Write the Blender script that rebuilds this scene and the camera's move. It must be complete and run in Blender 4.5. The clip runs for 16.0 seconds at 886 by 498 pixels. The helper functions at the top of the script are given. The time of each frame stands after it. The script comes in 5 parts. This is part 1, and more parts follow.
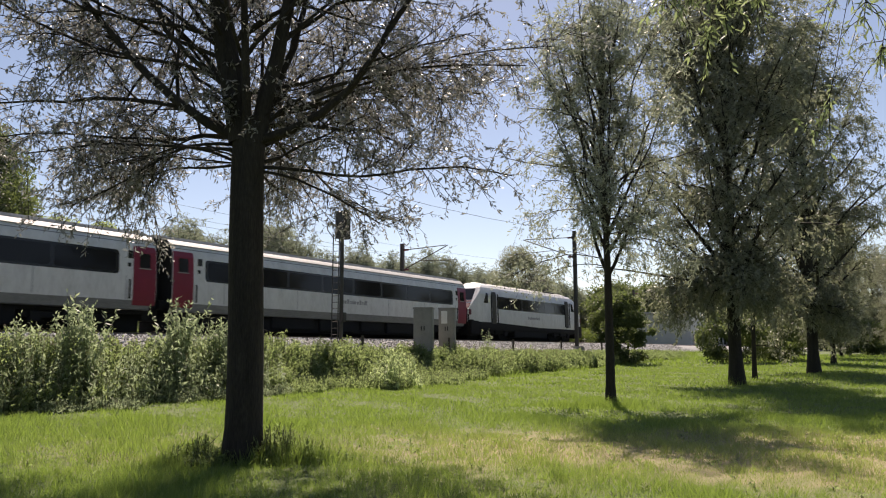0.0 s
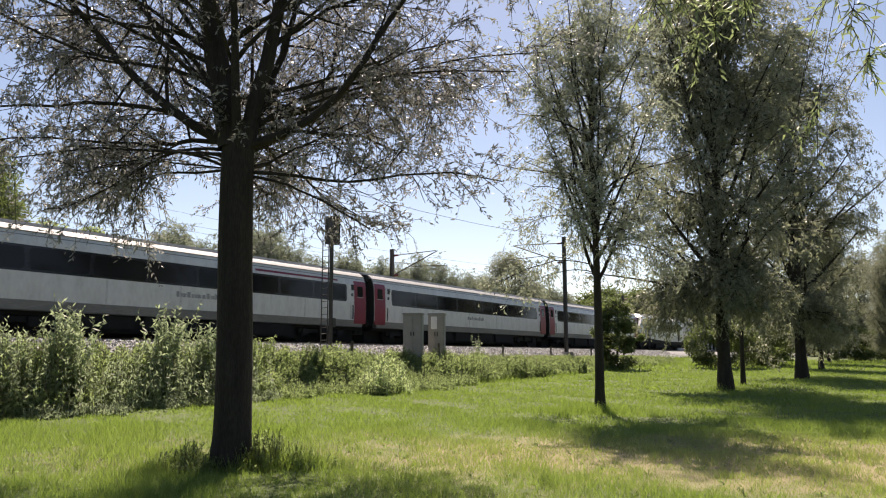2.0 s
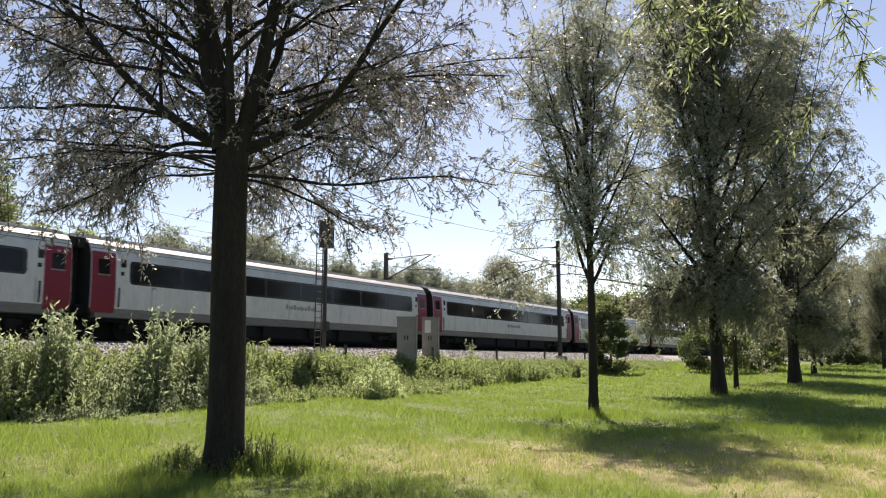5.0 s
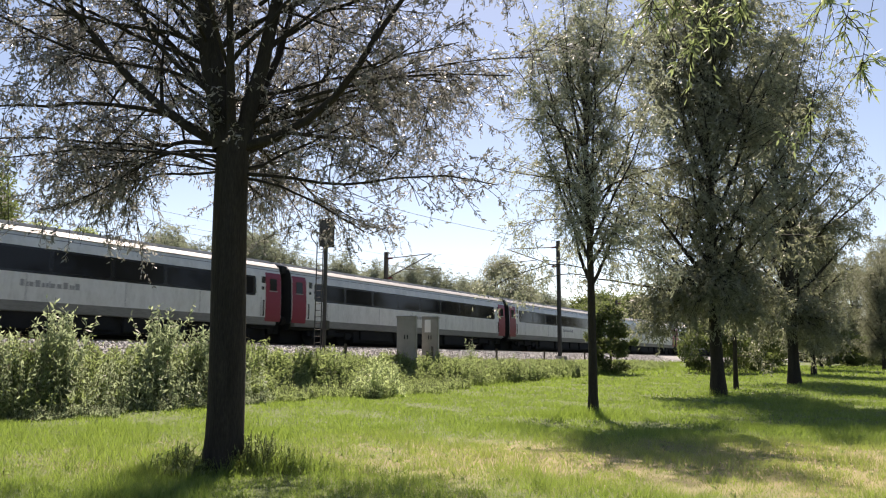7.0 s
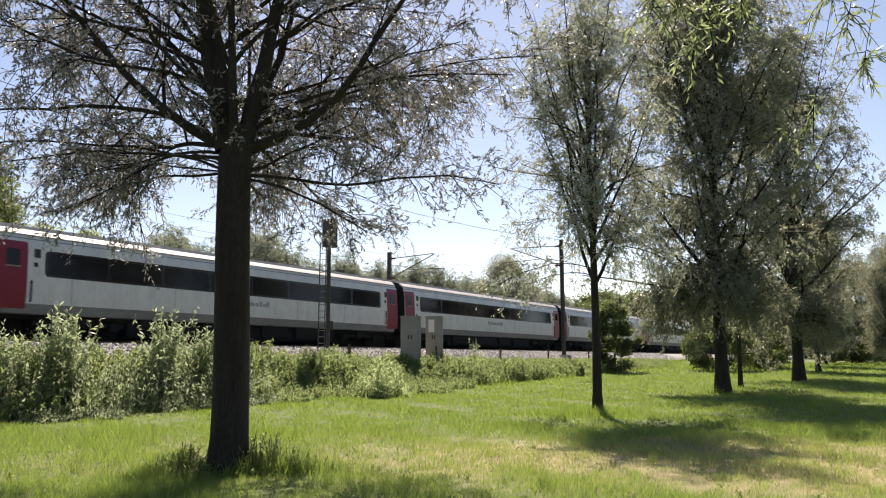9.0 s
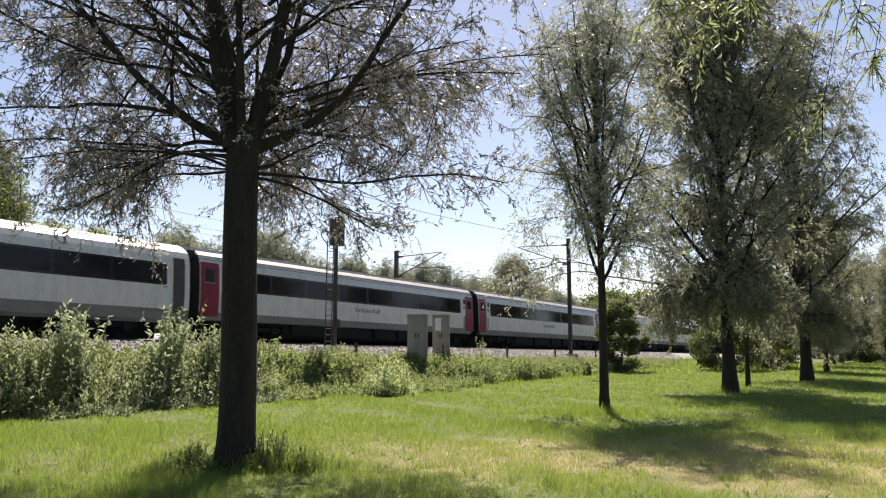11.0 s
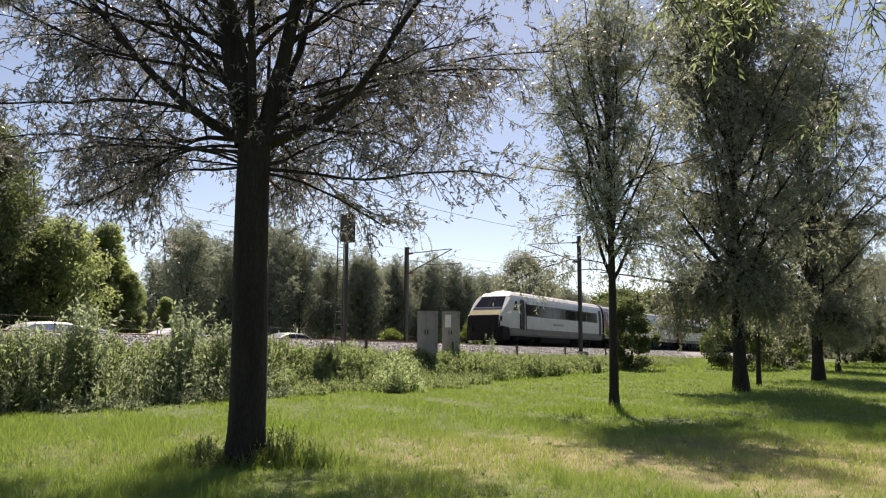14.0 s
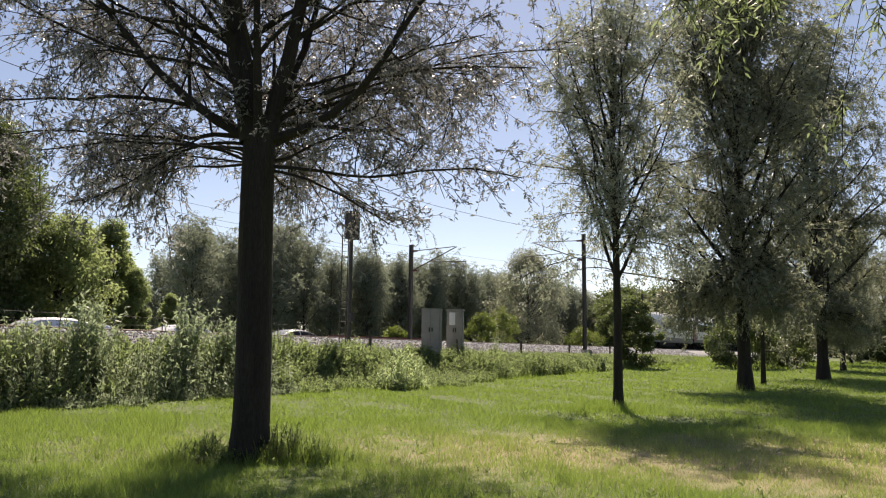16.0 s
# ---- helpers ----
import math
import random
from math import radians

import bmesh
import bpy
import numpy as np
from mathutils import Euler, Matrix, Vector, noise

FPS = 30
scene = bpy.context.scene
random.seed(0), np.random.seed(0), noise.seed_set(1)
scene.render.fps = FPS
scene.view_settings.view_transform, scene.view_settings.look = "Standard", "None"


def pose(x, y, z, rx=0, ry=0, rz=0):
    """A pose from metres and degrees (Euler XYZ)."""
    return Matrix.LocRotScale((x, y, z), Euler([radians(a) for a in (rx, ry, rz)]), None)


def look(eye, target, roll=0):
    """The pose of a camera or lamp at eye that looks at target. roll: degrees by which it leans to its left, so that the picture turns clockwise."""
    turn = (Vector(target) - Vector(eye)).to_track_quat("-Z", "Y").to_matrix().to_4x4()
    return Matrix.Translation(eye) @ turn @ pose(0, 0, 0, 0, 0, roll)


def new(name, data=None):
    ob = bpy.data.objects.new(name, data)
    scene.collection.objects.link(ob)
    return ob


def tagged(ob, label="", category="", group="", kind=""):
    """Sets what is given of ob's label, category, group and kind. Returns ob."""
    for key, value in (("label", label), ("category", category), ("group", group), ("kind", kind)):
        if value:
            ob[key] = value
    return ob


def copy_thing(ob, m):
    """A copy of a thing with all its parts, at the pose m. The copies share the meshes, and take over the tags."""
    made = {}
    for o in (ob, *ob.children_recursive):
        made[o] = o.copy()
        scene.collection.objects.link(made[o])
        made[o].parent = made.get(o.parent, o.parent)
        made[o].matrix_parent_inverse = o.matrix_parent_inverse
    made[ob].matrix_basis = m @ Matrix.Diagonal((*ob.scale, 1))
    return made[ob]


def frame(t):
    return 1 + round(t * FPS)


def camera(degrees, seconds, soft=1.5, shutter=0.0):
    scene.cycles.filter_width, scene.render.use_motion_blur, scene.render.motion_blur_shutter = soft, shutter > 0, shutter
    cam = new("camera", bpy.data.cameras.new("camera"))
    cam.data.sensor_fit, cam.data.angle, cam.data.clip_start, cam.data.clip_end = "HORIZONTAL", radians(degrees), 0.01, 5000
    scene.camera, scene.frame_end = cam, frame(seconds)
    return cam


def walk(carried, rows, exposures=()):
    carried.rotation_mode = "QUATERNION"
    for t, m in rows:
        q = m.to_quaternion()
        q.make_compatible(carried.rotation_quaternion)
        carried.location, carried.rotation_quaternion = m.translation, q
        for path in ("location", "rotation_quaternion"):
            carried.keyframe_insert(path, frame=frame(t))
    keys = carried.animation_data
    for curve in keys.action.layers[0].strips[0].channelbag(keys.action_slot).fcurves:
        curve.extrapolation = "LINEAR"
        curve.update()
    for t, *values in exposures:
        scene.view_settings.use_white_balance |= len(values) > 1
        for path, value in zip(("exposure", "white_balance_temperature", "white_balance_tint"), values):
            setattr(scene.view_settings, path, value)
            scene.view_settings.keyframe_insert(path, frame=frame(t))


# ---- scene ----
# The camera stands in a meadow, 1.5 m over the grass, and only turns in the hand.
EYE = (0.0, 0.0, 1.5)


def gaze(yaw, pitch, roll):
    """A pose at EYE that looks along +y, turned right by yaw and up by pitch."""
    a, b = radians(yaw), radians(pitch)
    way = Vector((math.sin(a) * math.cos(b), math.cos(a) * math.cos(b), math.sin(b)))
    return look(EYE, Vector(EYE) + way * 10, roll)


PATH = [(0, -0.91, 7.24, -0.2), (0.5, -0.71, 7.4, 0.12), (1, -0.53, 7.48, 0.01), (1.5, -0.36, 7.58, -0.19), (2, -0.18, 7.63, -0.2),
        (2.5, -0.04, 7.72, -0.15), (3, 0.1, 7.78, -0.05), (3.5, 0.16, 7.85, -0.13), (4, 0.23, 7.9, -0.23), (6.5, 0.27, 7.87, 0.17),
        (7, 0.23, 7.86, 0.13), (7.5, 0.17, 7.85, 0.18), (8, 0.14, 7.85, -0.13), (8.5, 0.11, 7.85, -0.29), (9, 0.01, 7.84, -0.29),
        (11.5, -0.62, 7.71, 0.03), (12, -0.75, 7.68, 0.18), (12.5, -0.87, 7.64, 0.29), (13, -1.0, 7.61, 0.2), (13.5, -1.13, 7.56, 0.21),
        (14, -1.23, 7.51, 0.35), (14.5, -1.33, 7.47, 0.59), (15, -1.38, 7.43, 0.53), (15.5, -1.46, 7.39, 0.67), (16, -1.55, 7.34, 0.61)]
cam = camera(57.42, 16.0, soft=1.1, shutter=0.15)
walk(cam, [(t, gaze(a, b, c)) for t, a, b, c in PATH], exposures=[(t, e + 0.29, 7700, 19) for t, e in ((0, 0.45), (1.5, 0.58), (3.5, 0.72), (7, 0.8), (9, 0.8), (11.5, 0.7), (12.5, 0.62), (16, 0.5))])

# ---- light: a high sun beyond the trees, a thin summer sky ----
SUN_AZ, SUN_EL = 0.5, 49.0
world = bpy.data.worlds.new("sky")
scene.world = world
world.use_nodes = True
wn = world.node_tree.nodes
sky = wn.new("ShaderNodeTexSky")
sky.sky_type, sky.sun_disc = "NISHITA", False
sky.sun_elevation, sky.sun_rotation = radians(SUN_EL), radians(SUN_AZ)
sky.air_density, sky.dust_density, sky.ozone_density = 0.76, 0.24, 0.6
wn["Background"].inputs[1].default_value = 0.083
world.node_tree.links.new(sky.outputs[0], wn["Background"].inputs[0])
sun = new("sun", bpy.data.lights.new("sun", "SUN"))
sun.data.energy, sun.data.angle, sun.data.color = 4.6, radians(0.53), (1.0, 0.96, 0.91)
_a, _e = radians(SUN_AZ), radians(SUN_EL)
sun.matrix_world = look((40 * math.sin(_a), 40 * math.cos(_a), 60), (40 * math.sin(_a) - math.sin(_a) * math.cos(_e), 40 * math.cos(_a) - math.cos(_a) * math.cos(_e), 60 - math.sin(_e)))

# ---- materials ----


def material(name, colors, scale=4.0, rough=0.7, metal=0.0, bump=0.0, bump_scale=40.0, island=0.0, stretch=None, rand=0.0, spec=0.5):
    """A surface whose colour runs between two tones by noise at two scales, with fine relief."""
    mat = bpy.data.materials.new(name)
    mat.use_nodes = True
    nt = mat.node_tree
    n, l = nt.nodes, nt.links
    bs = n["Principled BSDF"]
    bs.inputs["Roughness"].default_value, bs.inputs["Metallic"].default_value = rough, metal
    bs.inputs["Specular IOR Level"].default_value = spec
    co = n.new("ShaderNodeTexCoord")
    mp = n.new("ShaderNodeMapping")
    l.new(co.outputs["Object"], mp.inputs[0])
    if stretch:
        mp.inputs["Scale"].default_value = stretch
    big, fine = n.new("ShaderNodeTexNoise"), n.new("ShaderNodeTexNoise")
    big.inputs["Scale"].default_value, fine.inputs["Scale"].default_value = scale, scale * 9
    big.inputs["Detail"].default_value = 6
    mix = n.new("ShaderNodeMath")
    mix.operation = "ADD"
    half = n.new("ShaderNodeMath")
    half.operation = "MULTIPLY"
    half.inputs[1].default_value = 0.5
    l.new(mp.outputs[0], big.inputs["Vector"]), l.new(mp.outputs[0], fine.inputs["Vector"])
    l.new(big.outputs[0], mix.inputs[0]), l.new(fine.outputs[0], mix.inputs[1])
    l.new(mix.outputs[0], half.inputs[0])
    last = half.outputs[0]
    for amount, node, socket in ((island, "ShaderNodeNewGeometry", "Random Per Island"), (rand, "ShaderNodeObjectInfo", "Random")):
        if amount:
            src = n.new(node)
            ma = n.new("ShaderNodeMath")
            ma.operation = "MULTIPLY_ADD"
            ma.inputs[1].default_value = amount
            l.new(src.outputs[socket], ma.inputs[0])
            sub = n.new("ShaderNodeMath")
            sub.operation = "SUBTRACT"
            sub.inputs[1].default_value = amount / 2
            l.new(last, sub.inputs[0]), l.new(sub.outputs[0], ma.inputs[2])
            last = ma.outputs[0]
    ramp = n.new("ShaderNodeValToRGB")
    l.new(last, ramp.inputs[0])
    els = ramp.color_ramp.elements
    els[0].position, els[1].position = 0.3, 0.7
    els[0].color, els[1].color = (*colors[0], 1), (*colors[-1], 1)
    for k, c in enumerate(colors[1:-1]):
        els.new(0.3 + 0.4 * (k + 1) / (len(colors) - 1)).color = (*c, 1)
    l.new(ramp.outputs[0], bs.inputs["Base Color"])
    if bump:
        bn, bt = n.new("ShaderNodeBump"), n.new("ShaderNodeTexNoise")
        bt.inputs["Scale"].default_value, bn.inputs["Strength"].default_value = bump_scale, bump
        bt.inputs["Detail"].default_value = 5
        bn.inputs["Distance"].default_value = 0.02
        l.new(mp.outputs[0], bt.inputs["Vector"]), l.new(bt.outputs[0], bn.inputs["Height"]), l.new(bn.outputs[0], bs.inputs["Normal"])
    return mat


def leafy(name, colors, back, through_share=0.4, rough=0.5, scale=0.6, island=0.7):
    """Leaves: a glossy upper side, and light that comes through them."""
    mat = material(name, colors, scale=scale, rough=rough, island=island, spec=0.45)
    n, l = mat.node_tree.nodes, mat.node_tree.links
    tr, mx = n.new("ShaderNodeBsdfTranslucent"), n.new("ShaderNodeMixShader")
    tr.inputs[0].default_value = (*back, 1)
    mx.inputs[0].default_value = through_share
    l.new(n["Principled BSDF"].outputs[0], mx.inputs[1]), l.new(tr.outputs[0], mx.inputs[2])
    l.new(mx.outputs[0], n["Material Output"].inputs[0])
    return mat


def plain(name, color, rough=0.5, metal=0.0, vary=0.12, scale=3.0, bump=0.0, stretch=None):
    lo = tuple(c * (1 - vary) for c in color)
    hi = tuple(min(1, c * (1 + vary)) for c in color)
    return material(name, (lo, hi), scale=scale, rough=rough, metal=metal, bump=bump, stretch=stretch)


M = dict(
    bark=material("bark", ((0.013, 0.011, 0.009), (0.032, 0.027, 0.022), (0.055, 0.048, 0.04)), scale=2.5, rough=0.95, bump=0.9, bump_scale=9, stretch=(3, 3, 0.5)),
    willow=leafy("willow_leaf", ((0.098, 0.098, 0.096), (0.185, 0.186, 0.184), (0.38, 0.383, 0.38)), (0.37, 0.38, 0.345), 0.36, 0.36),
    willow_mid=leafy("willow_leaf_mid", ((0.072, 0.077, 0.06), (0.122, 0.128, 0.1), (0.24, 0.246, 0.205)), (0.34, 0.375, 0.23), 0.4, 0.42),
    willow_near=leafy("willow_leaf_near", ((0.12, 0.15, 0.08), (0.2, 0.23, 0.135)), (0.36, 0.46, 0.2), 0.45, 0.5),
    wood_far=leafy("far_willow_leaf", ((0.105, 0.114, 0.09), (0.17, 0.18, 0.145), (0.28, 0.29, 0.24)), (0.32, 0.375, 0.25), 0.42, 0.72, 0.25),
    willow_young=leafy("young_willow_leaf", ((0.11, 0.12, 0.094), (0.19, 0.202, 0.16), (0.34, 0.35, 0.29)), (0.42, 0.47, 0.32), 0.43, 0.42),
    lime=leafy("fresh_leaf", ((0.16, 0.205, 0.1), (0.29, 0.345, 0.19)), (0.56, 0.69, 0.33), 0.52, 0.5, 0.9),
    oak=leafy("broad_leaf", ((0.06, 0.083, 0.029), (0.105, 0.137, 0.05), (0.16, 0.193, 0.078)), (0.42, 0.52, 0.2), 0.5, 0.6, 0.4),
    bush=leafy("bush_leaf", ((0.042, 0.058, 0.023), (0.076, 0.1, 0.04), (0.125, 0.155, 0.066)), (0.21, 0.28, 0.085), 0.34, 0.6, 0.5),
    ash=leafy("light_leaf", ((0.06, 0.09, 0.02), (0.1, 0.14, 0.035)), (0.25, 0.33, 0.06), 0.35, 0.5, 0.4),
    nettle=leafy("weed_leaf", ((0.042, 0.062, 0.029), (0.092, 0.122, 0.058), (0.19, 0.22, 0.126)), (0.38, 0.495, 0.19), 0.5, 0.72, 0.7),
    elder=leafy("shrub_leaf", ((0.14, 0.18, 0.09), (0.28, 0.325, 0.19)), (0.43, 0.53, 0.31), 0.46, 0.5, 0.9),
    stem=plain("stem", (0.11, 0.12, 0.05), 0.8, vary=0.3),
    seed=plain("seed_head", (0.25, 0.2, 0.12), 0.9, vary=0.3),
    white=material("white_coach_paint", ((0.53, 0.523, 0.505), (0.67, 0.668, 0.658), (0.76, 0.76, 0.752)), scale=1.5, rough=0.38, stretch=(1.6, 1, 0.35), bump=0.04, bump_scale=3),
    roof=plain("weathered_roof", (0.4, 0.4, 0.395), 0.6, vary=0.25, scale=0.9, bump=0.1),
    skirt=plain("grey_skirt", (0.21, 0.207, 0.202), 0.55, vary=0.25, scale=1.2, stretch=(0.5, 1, 2)),
    red=plain("red_door_paint", (0.23, 0.012, 0.036), 0.4, vary=0.1),
    black=plain("underframe_black", (0.011, 0.0105, 0.01), 0.9, vary=0.4, scale=3, bump=0.2),
    rubber=plain("gangway_rubber", (0.02, 0.02, 0.02), 0.85, vary=0.3),
    band=plain("black_window_band", (0.014, 0.014, 0.016), 0.2, vary=0.2),
    yellow=plain("grimy_yellow_end_paint", (0.42, 0.33, 0.12), 0.5, vary=0.25, scale=5),
    valance=plain("grimy_dark_front", (0.009, 0.006, 0.005), 0.9, vary=0.4),
    # car side glass made pale: reflected sky put into the base colour
    glareglass=plain("sky_glare_glass", (0.72, 0.74, 0.76), 0.12, 0.6, vary=0.05),
    maroon=plain("dark_red_paint", (0.13, 0.012, 0.02), 0.45, vary=0.12),
    letter=plain("grey_lettering", (0.3, 0.3, 0.31), 0.5),
    steel=plain("galvanised_steel", (0.3, 0.3, 0.29), 0.5, 0.6, vary=0.25, scale=6, bump=0.1),
    mast=plain("weathered_mast", (0.075, 0.07, 0.062), 0.75, 0.1, vary=0.3, scale=5),
    railtop=plain("rail_steel", (0.2, 0.15, 0.12), 0.5, 0.7, vary=0.3, scale=8),
    sleeper=plain("concrete_sleeper", (0.36, 0.34, 0.31), 0.9, vary=0.2, scale=6, bump=0.3),
    cabinet=plain("grey_cabinet_paint", (0.29, 0.278, 0.25), 0.6, vary=0.2, scale=2.5, bump=0.05),
    concrete=plain("concrete", (0.35, 0.34, 0.31), 0.9, vary=0.2, scale=5, bump=0.3),
    ballast=material("ballast_bed", ((0.2, 0.198, 0.192), (0.42, 0.418, 0.41)), scale=14, rough=0.95, bump=1.0, bump_scale=30),
    stone=material("ballast_stone", ((0.18, 0.178, 0.172), (0.4, 0.4, 0.395), (0.62, 0.62, 0.615)), scale=6, rough=0.95, island=0.9),
    carwhite=plain("white_car_paint", (0.8, 0.8, 0.8), 0.25, vary=0.03),
    cargrey=plain("grey_car_paint", (0.38, 0.39, 0.4), 0.25, 0.4, vary=0.05),
    tyre=plain("tyre", (0.02, 0.02, 0.02), 0.9, vary=0.2),
    barrier=plain("red_barrier_paint", (0.1, 0.022, 0.022), 0.6, vary=0.2),
    wood=plain("weathered_timber", (0.1, 0.085, 0.065), 0.9, vary=0.3, scale=6, bump=0.4),
    wall=plain("pale_cladding", (0.5, 0.5, 0.48), 0.7, vary=0.1, scale=1.0),
    tarmac=plain("tarmac", (0.055, 0.055, 0.055), 0.9, vary=0.25, scale=3, bump=0.3),
    sheet=plain("white_notice", (0.75, 0.75, 0.73), 0.5, vary=0.05),
)


def glass_material():
    mat = bpy.data.materials.new("tinted_glass")
    mat.use_nodes = True
    bs = mat.node_tree.nodes["Principled BSDF"]
    bs.inputs["Base Color"].default_value = (0.018, 0.018, 0.019, 1)
    bs.inputs["Roughness"].default_value = 0.06
    bs.inputs["Specular IOR Level"].default_value = 0.2
    return mat


M["glass"] = glass_material()


def meadow_material():
    """Mown summer grass: fresh green with strawy dry patches and bare specks."""
    mat = material("meadow_soil", ((0.07, 0.1, 0.026), (0.105, 0.142, 0.04)), scale=0.7, rough=0.95, bump=0.8, bump_scale=25)
    n, l = mat.node_tree.nodes, mat.node_tree.links
    dry_patches(mat, n["Principled BSDF"].inputs["Base Color"], (0.3, 0.235, 0.13), 0.8)
    return mat


def dry_patches(mat, target, dry, share=0.85):
    """Blends a dry tone over what feeds target, in broad worn patches of the meadow."""
    n, l = mat.node_tree.nodes, mat.node_tree.links
    src = target.links[0].from_socket
    co = n.new("ShaderNodeNewGeometry")
    nz, nf = n.new("ShaderNodeTexNoise"), n.new("ShaderNodeTexNoise")
    nz.inputs["Scale"].default_value, nf.inputs["Scale"].default_value = 0.22, 2.2
    nz.inputs["Detail"].default_value = 4
    l.new(co.outputs["Position"], nz.inputs["Vector"]), l.new(co.outputs["Position"], nf.inputs["Vector"])
    # a trodden oval of the meadow, some 11 m by 6 m
    mp = n.new("ShaderNodeMapping")
    mp.vector_type = "TEXTURE"
    mp.inputs["Location"].default_value, mp.inputs["Rotation"].default_value = (4.2, 11.9, 0), (0, 0, radians(-12))
    mp.inputs["Scale"].default_value = (9.0, 3.7, 30)
    l.new(co.outputs["Position"], mp.inputs[0])
    ln = n.new("ShaderNodeVectorMath")
    ln.operation = "LENGTH"
    l.new(mp.outputs[0], ln.inputs[0])
    a = n.new("ShaderNodeMath")
    a.operation = "MULTIPLY_ADD"
    a.inputs[1].default_value = -0.75
    l.new(ln.outputs["Value"], a.inputs[0])
    b = n.new("ShaderNodeMath")
    b.operation = "MULTIPLY_ADD"
    b.inputs[1].default_value, b.inputs[2].default_value = 1.5, 0.25
    l.new(nz.outputs[0], b.inputs[0])
    c = n.new("ShaderNodeMath")
    c.operation = "MULTIPLY_ADD"
    c.inputs[1].default_value = 0.8
    l.new(nf.outputs[0], c.inputs[0]), l.new(b.outputs[0], c.inputs[2])
    d = n.new("ShaderNodeMath")
    d.operation = "SUBTRACT"
    d.inputs[1].default_value = 0.4
    l.new(c.outputs[0], d.inputs[0]), l.new(d.outputs[0], a.inputs[2])
    rp = n.new("ShaderNodeMapRange")
    rp.inputs["From Min"].default_value, rp.inputs["From Max"].default_value = 0.1, 0.75
    rp.inputs["To Max"].default_value = share
    l.new(a.outputs[0], rp.inputs["Value"])
    mx = n.new("ShaderNodeMix")
    mx.data_type = "RGBA"
    l.new(rp.outputs[0], mx.inputs[0])
    mx.inputs[7].default_value = (*dry, 1)
    l.new(src, mx.inputs[6])
    l.new(mx.outputs[2], target)


M["meadow"] = meadow_material()
M["grass"] = leafy("grass_blade", ((0.042, 0.09, 0.016), (0.108, 0.172, 0.037), (0.212, 0.255, 0.098)), (0.32, 0.47, 0.085), 0.4, 0.55, 0.5)
dry_patches(M["grass"], M["grass"].node_tree.nodes["Principled BSDF"].inputs["Base Color"], (0.42, 0.335, 0.2), 0.85)

# ---- building tools ----


def part(name, bm, mat, parent=None, label=""):
    """Links a bmesh as one mesh object under a thing or a part."""
    me = bpy.data.meshes.new(name)
    bm.normal_update()
    bm.to_mesh(me)
    bm.free()
    me.materials.append(mat)
    ob = new(name, me)
    ob.parent = parent
    return tagged(ob, label)


def array_part(name, verts, faces, mat, parent=None, label="", smooth=False):
    """The same from numpy arrays of corners and of faces with three or four corners each."""
    me = bpy.data.meshes.new(name)
    verts, faces = np.asarray(verts, np.float32), np.asarray(faces, np.int32)
    k = faces.shape[1]
    me.vertices.add(len(verts)), me.loops.add(faces.size), me.polygons.add(len(faces))
    me.vertices.foreach_set("co", verts.ravel())
    me.loops.foreach_set("vertex_index", faces.ravel())
    me.polygons.foreach_set("loop_start", np.arange(0, faces.size, k, dtype=np.int32))
    if smooth:
        me.polygons.foreach_set("use_smooth", np.ones(len(faces), bool))
    me.update(calc_edges=True)
    me.validate()
    me.materials.append(mat)
    ob = new(name, me)
    ob.parent = parent
    return tagged(ob, label)


def thing(name, m, label, category, group="", kind=""):
    ob = new(name)
    ob.empty_display_size = 0.2
    ob.matrix_basis = m
    return tagged(ob, label, category, group, kind)


def box(bm, x0, x1, y0, y1, z0, z1, bevel=0.0):
    made = bmesh.ops.create_cube(bm, size=1, matrix=Matrix.LocRotScale(((x0 + x1) / 2, (y0 + y1) / 2, (z0 + z1) / 2), None, (x1 - x0, y1 - y0, z1 - z0)))
    if bevel:
        bmesh.ops.bevel(bm, geom=list({e for v in made["verts"] for e in v.link_edges}), offset=bevel, segments=2, affect="EDGES")
    return bm


def boxes(*rows, bevel=0.0):
    bm = bmesh.new()
    for r in rows:
        box(bm, *r, bevel=bevel)
    return bm


def tube(bm, a, b, r, r2=None, sides=8):
    """A round bar from a to b."""
    a, b = Vector(a), Vector(b)
    m = Matrix.Translation((a + b) / 2) @ (b - a).to_track_quat("Z", "Y").to_matrix().to_4x4()
    bmesh.ops.create_cone(bm, cap_ends=True, segments=sides, radius1=r, radius2=r if r2 is None else r2, depth=(b - a).length, matrix=m)
    return bm


def tubes(*rows, sides=8):
    bm = bmesh.new()
    for r in rows:
        tube(bm, *r, sides=sides)
    return bm


# ---- the lie of the land ----
HEAD = 0.527  # the track runs this far to the right of straight ahead
ALONG = Vector((math.sin(HEAD), math.cos(HEAD), 0))
ACROSS = Vector((-math.cos(HEAD), math.sin(HEAD), 0))
START = Vector((-13.838, 24.63, 0))
FACE = 24.35
RAIL = 2.23
TURN = 90 - math.degrees(HEAD)


def by_track(s, p, z=0.0):
    """s metres along the track, p metres out from the camera square to it."""
    return START + ALONG * s + ACROSS * (p - FACE) + Vector((0, 0, z))


def on_track(s, p, z=0.0, turn=0.0):
    q = by_track(s, p, z)
    return pose(q.x, q.y, q.z, 0, 0, TURN + turn)


def smooth(a, b, x):
    k = np.clip((x - a) / (b - a), 0, 1)
    return k * k * (3 - 2 * k)


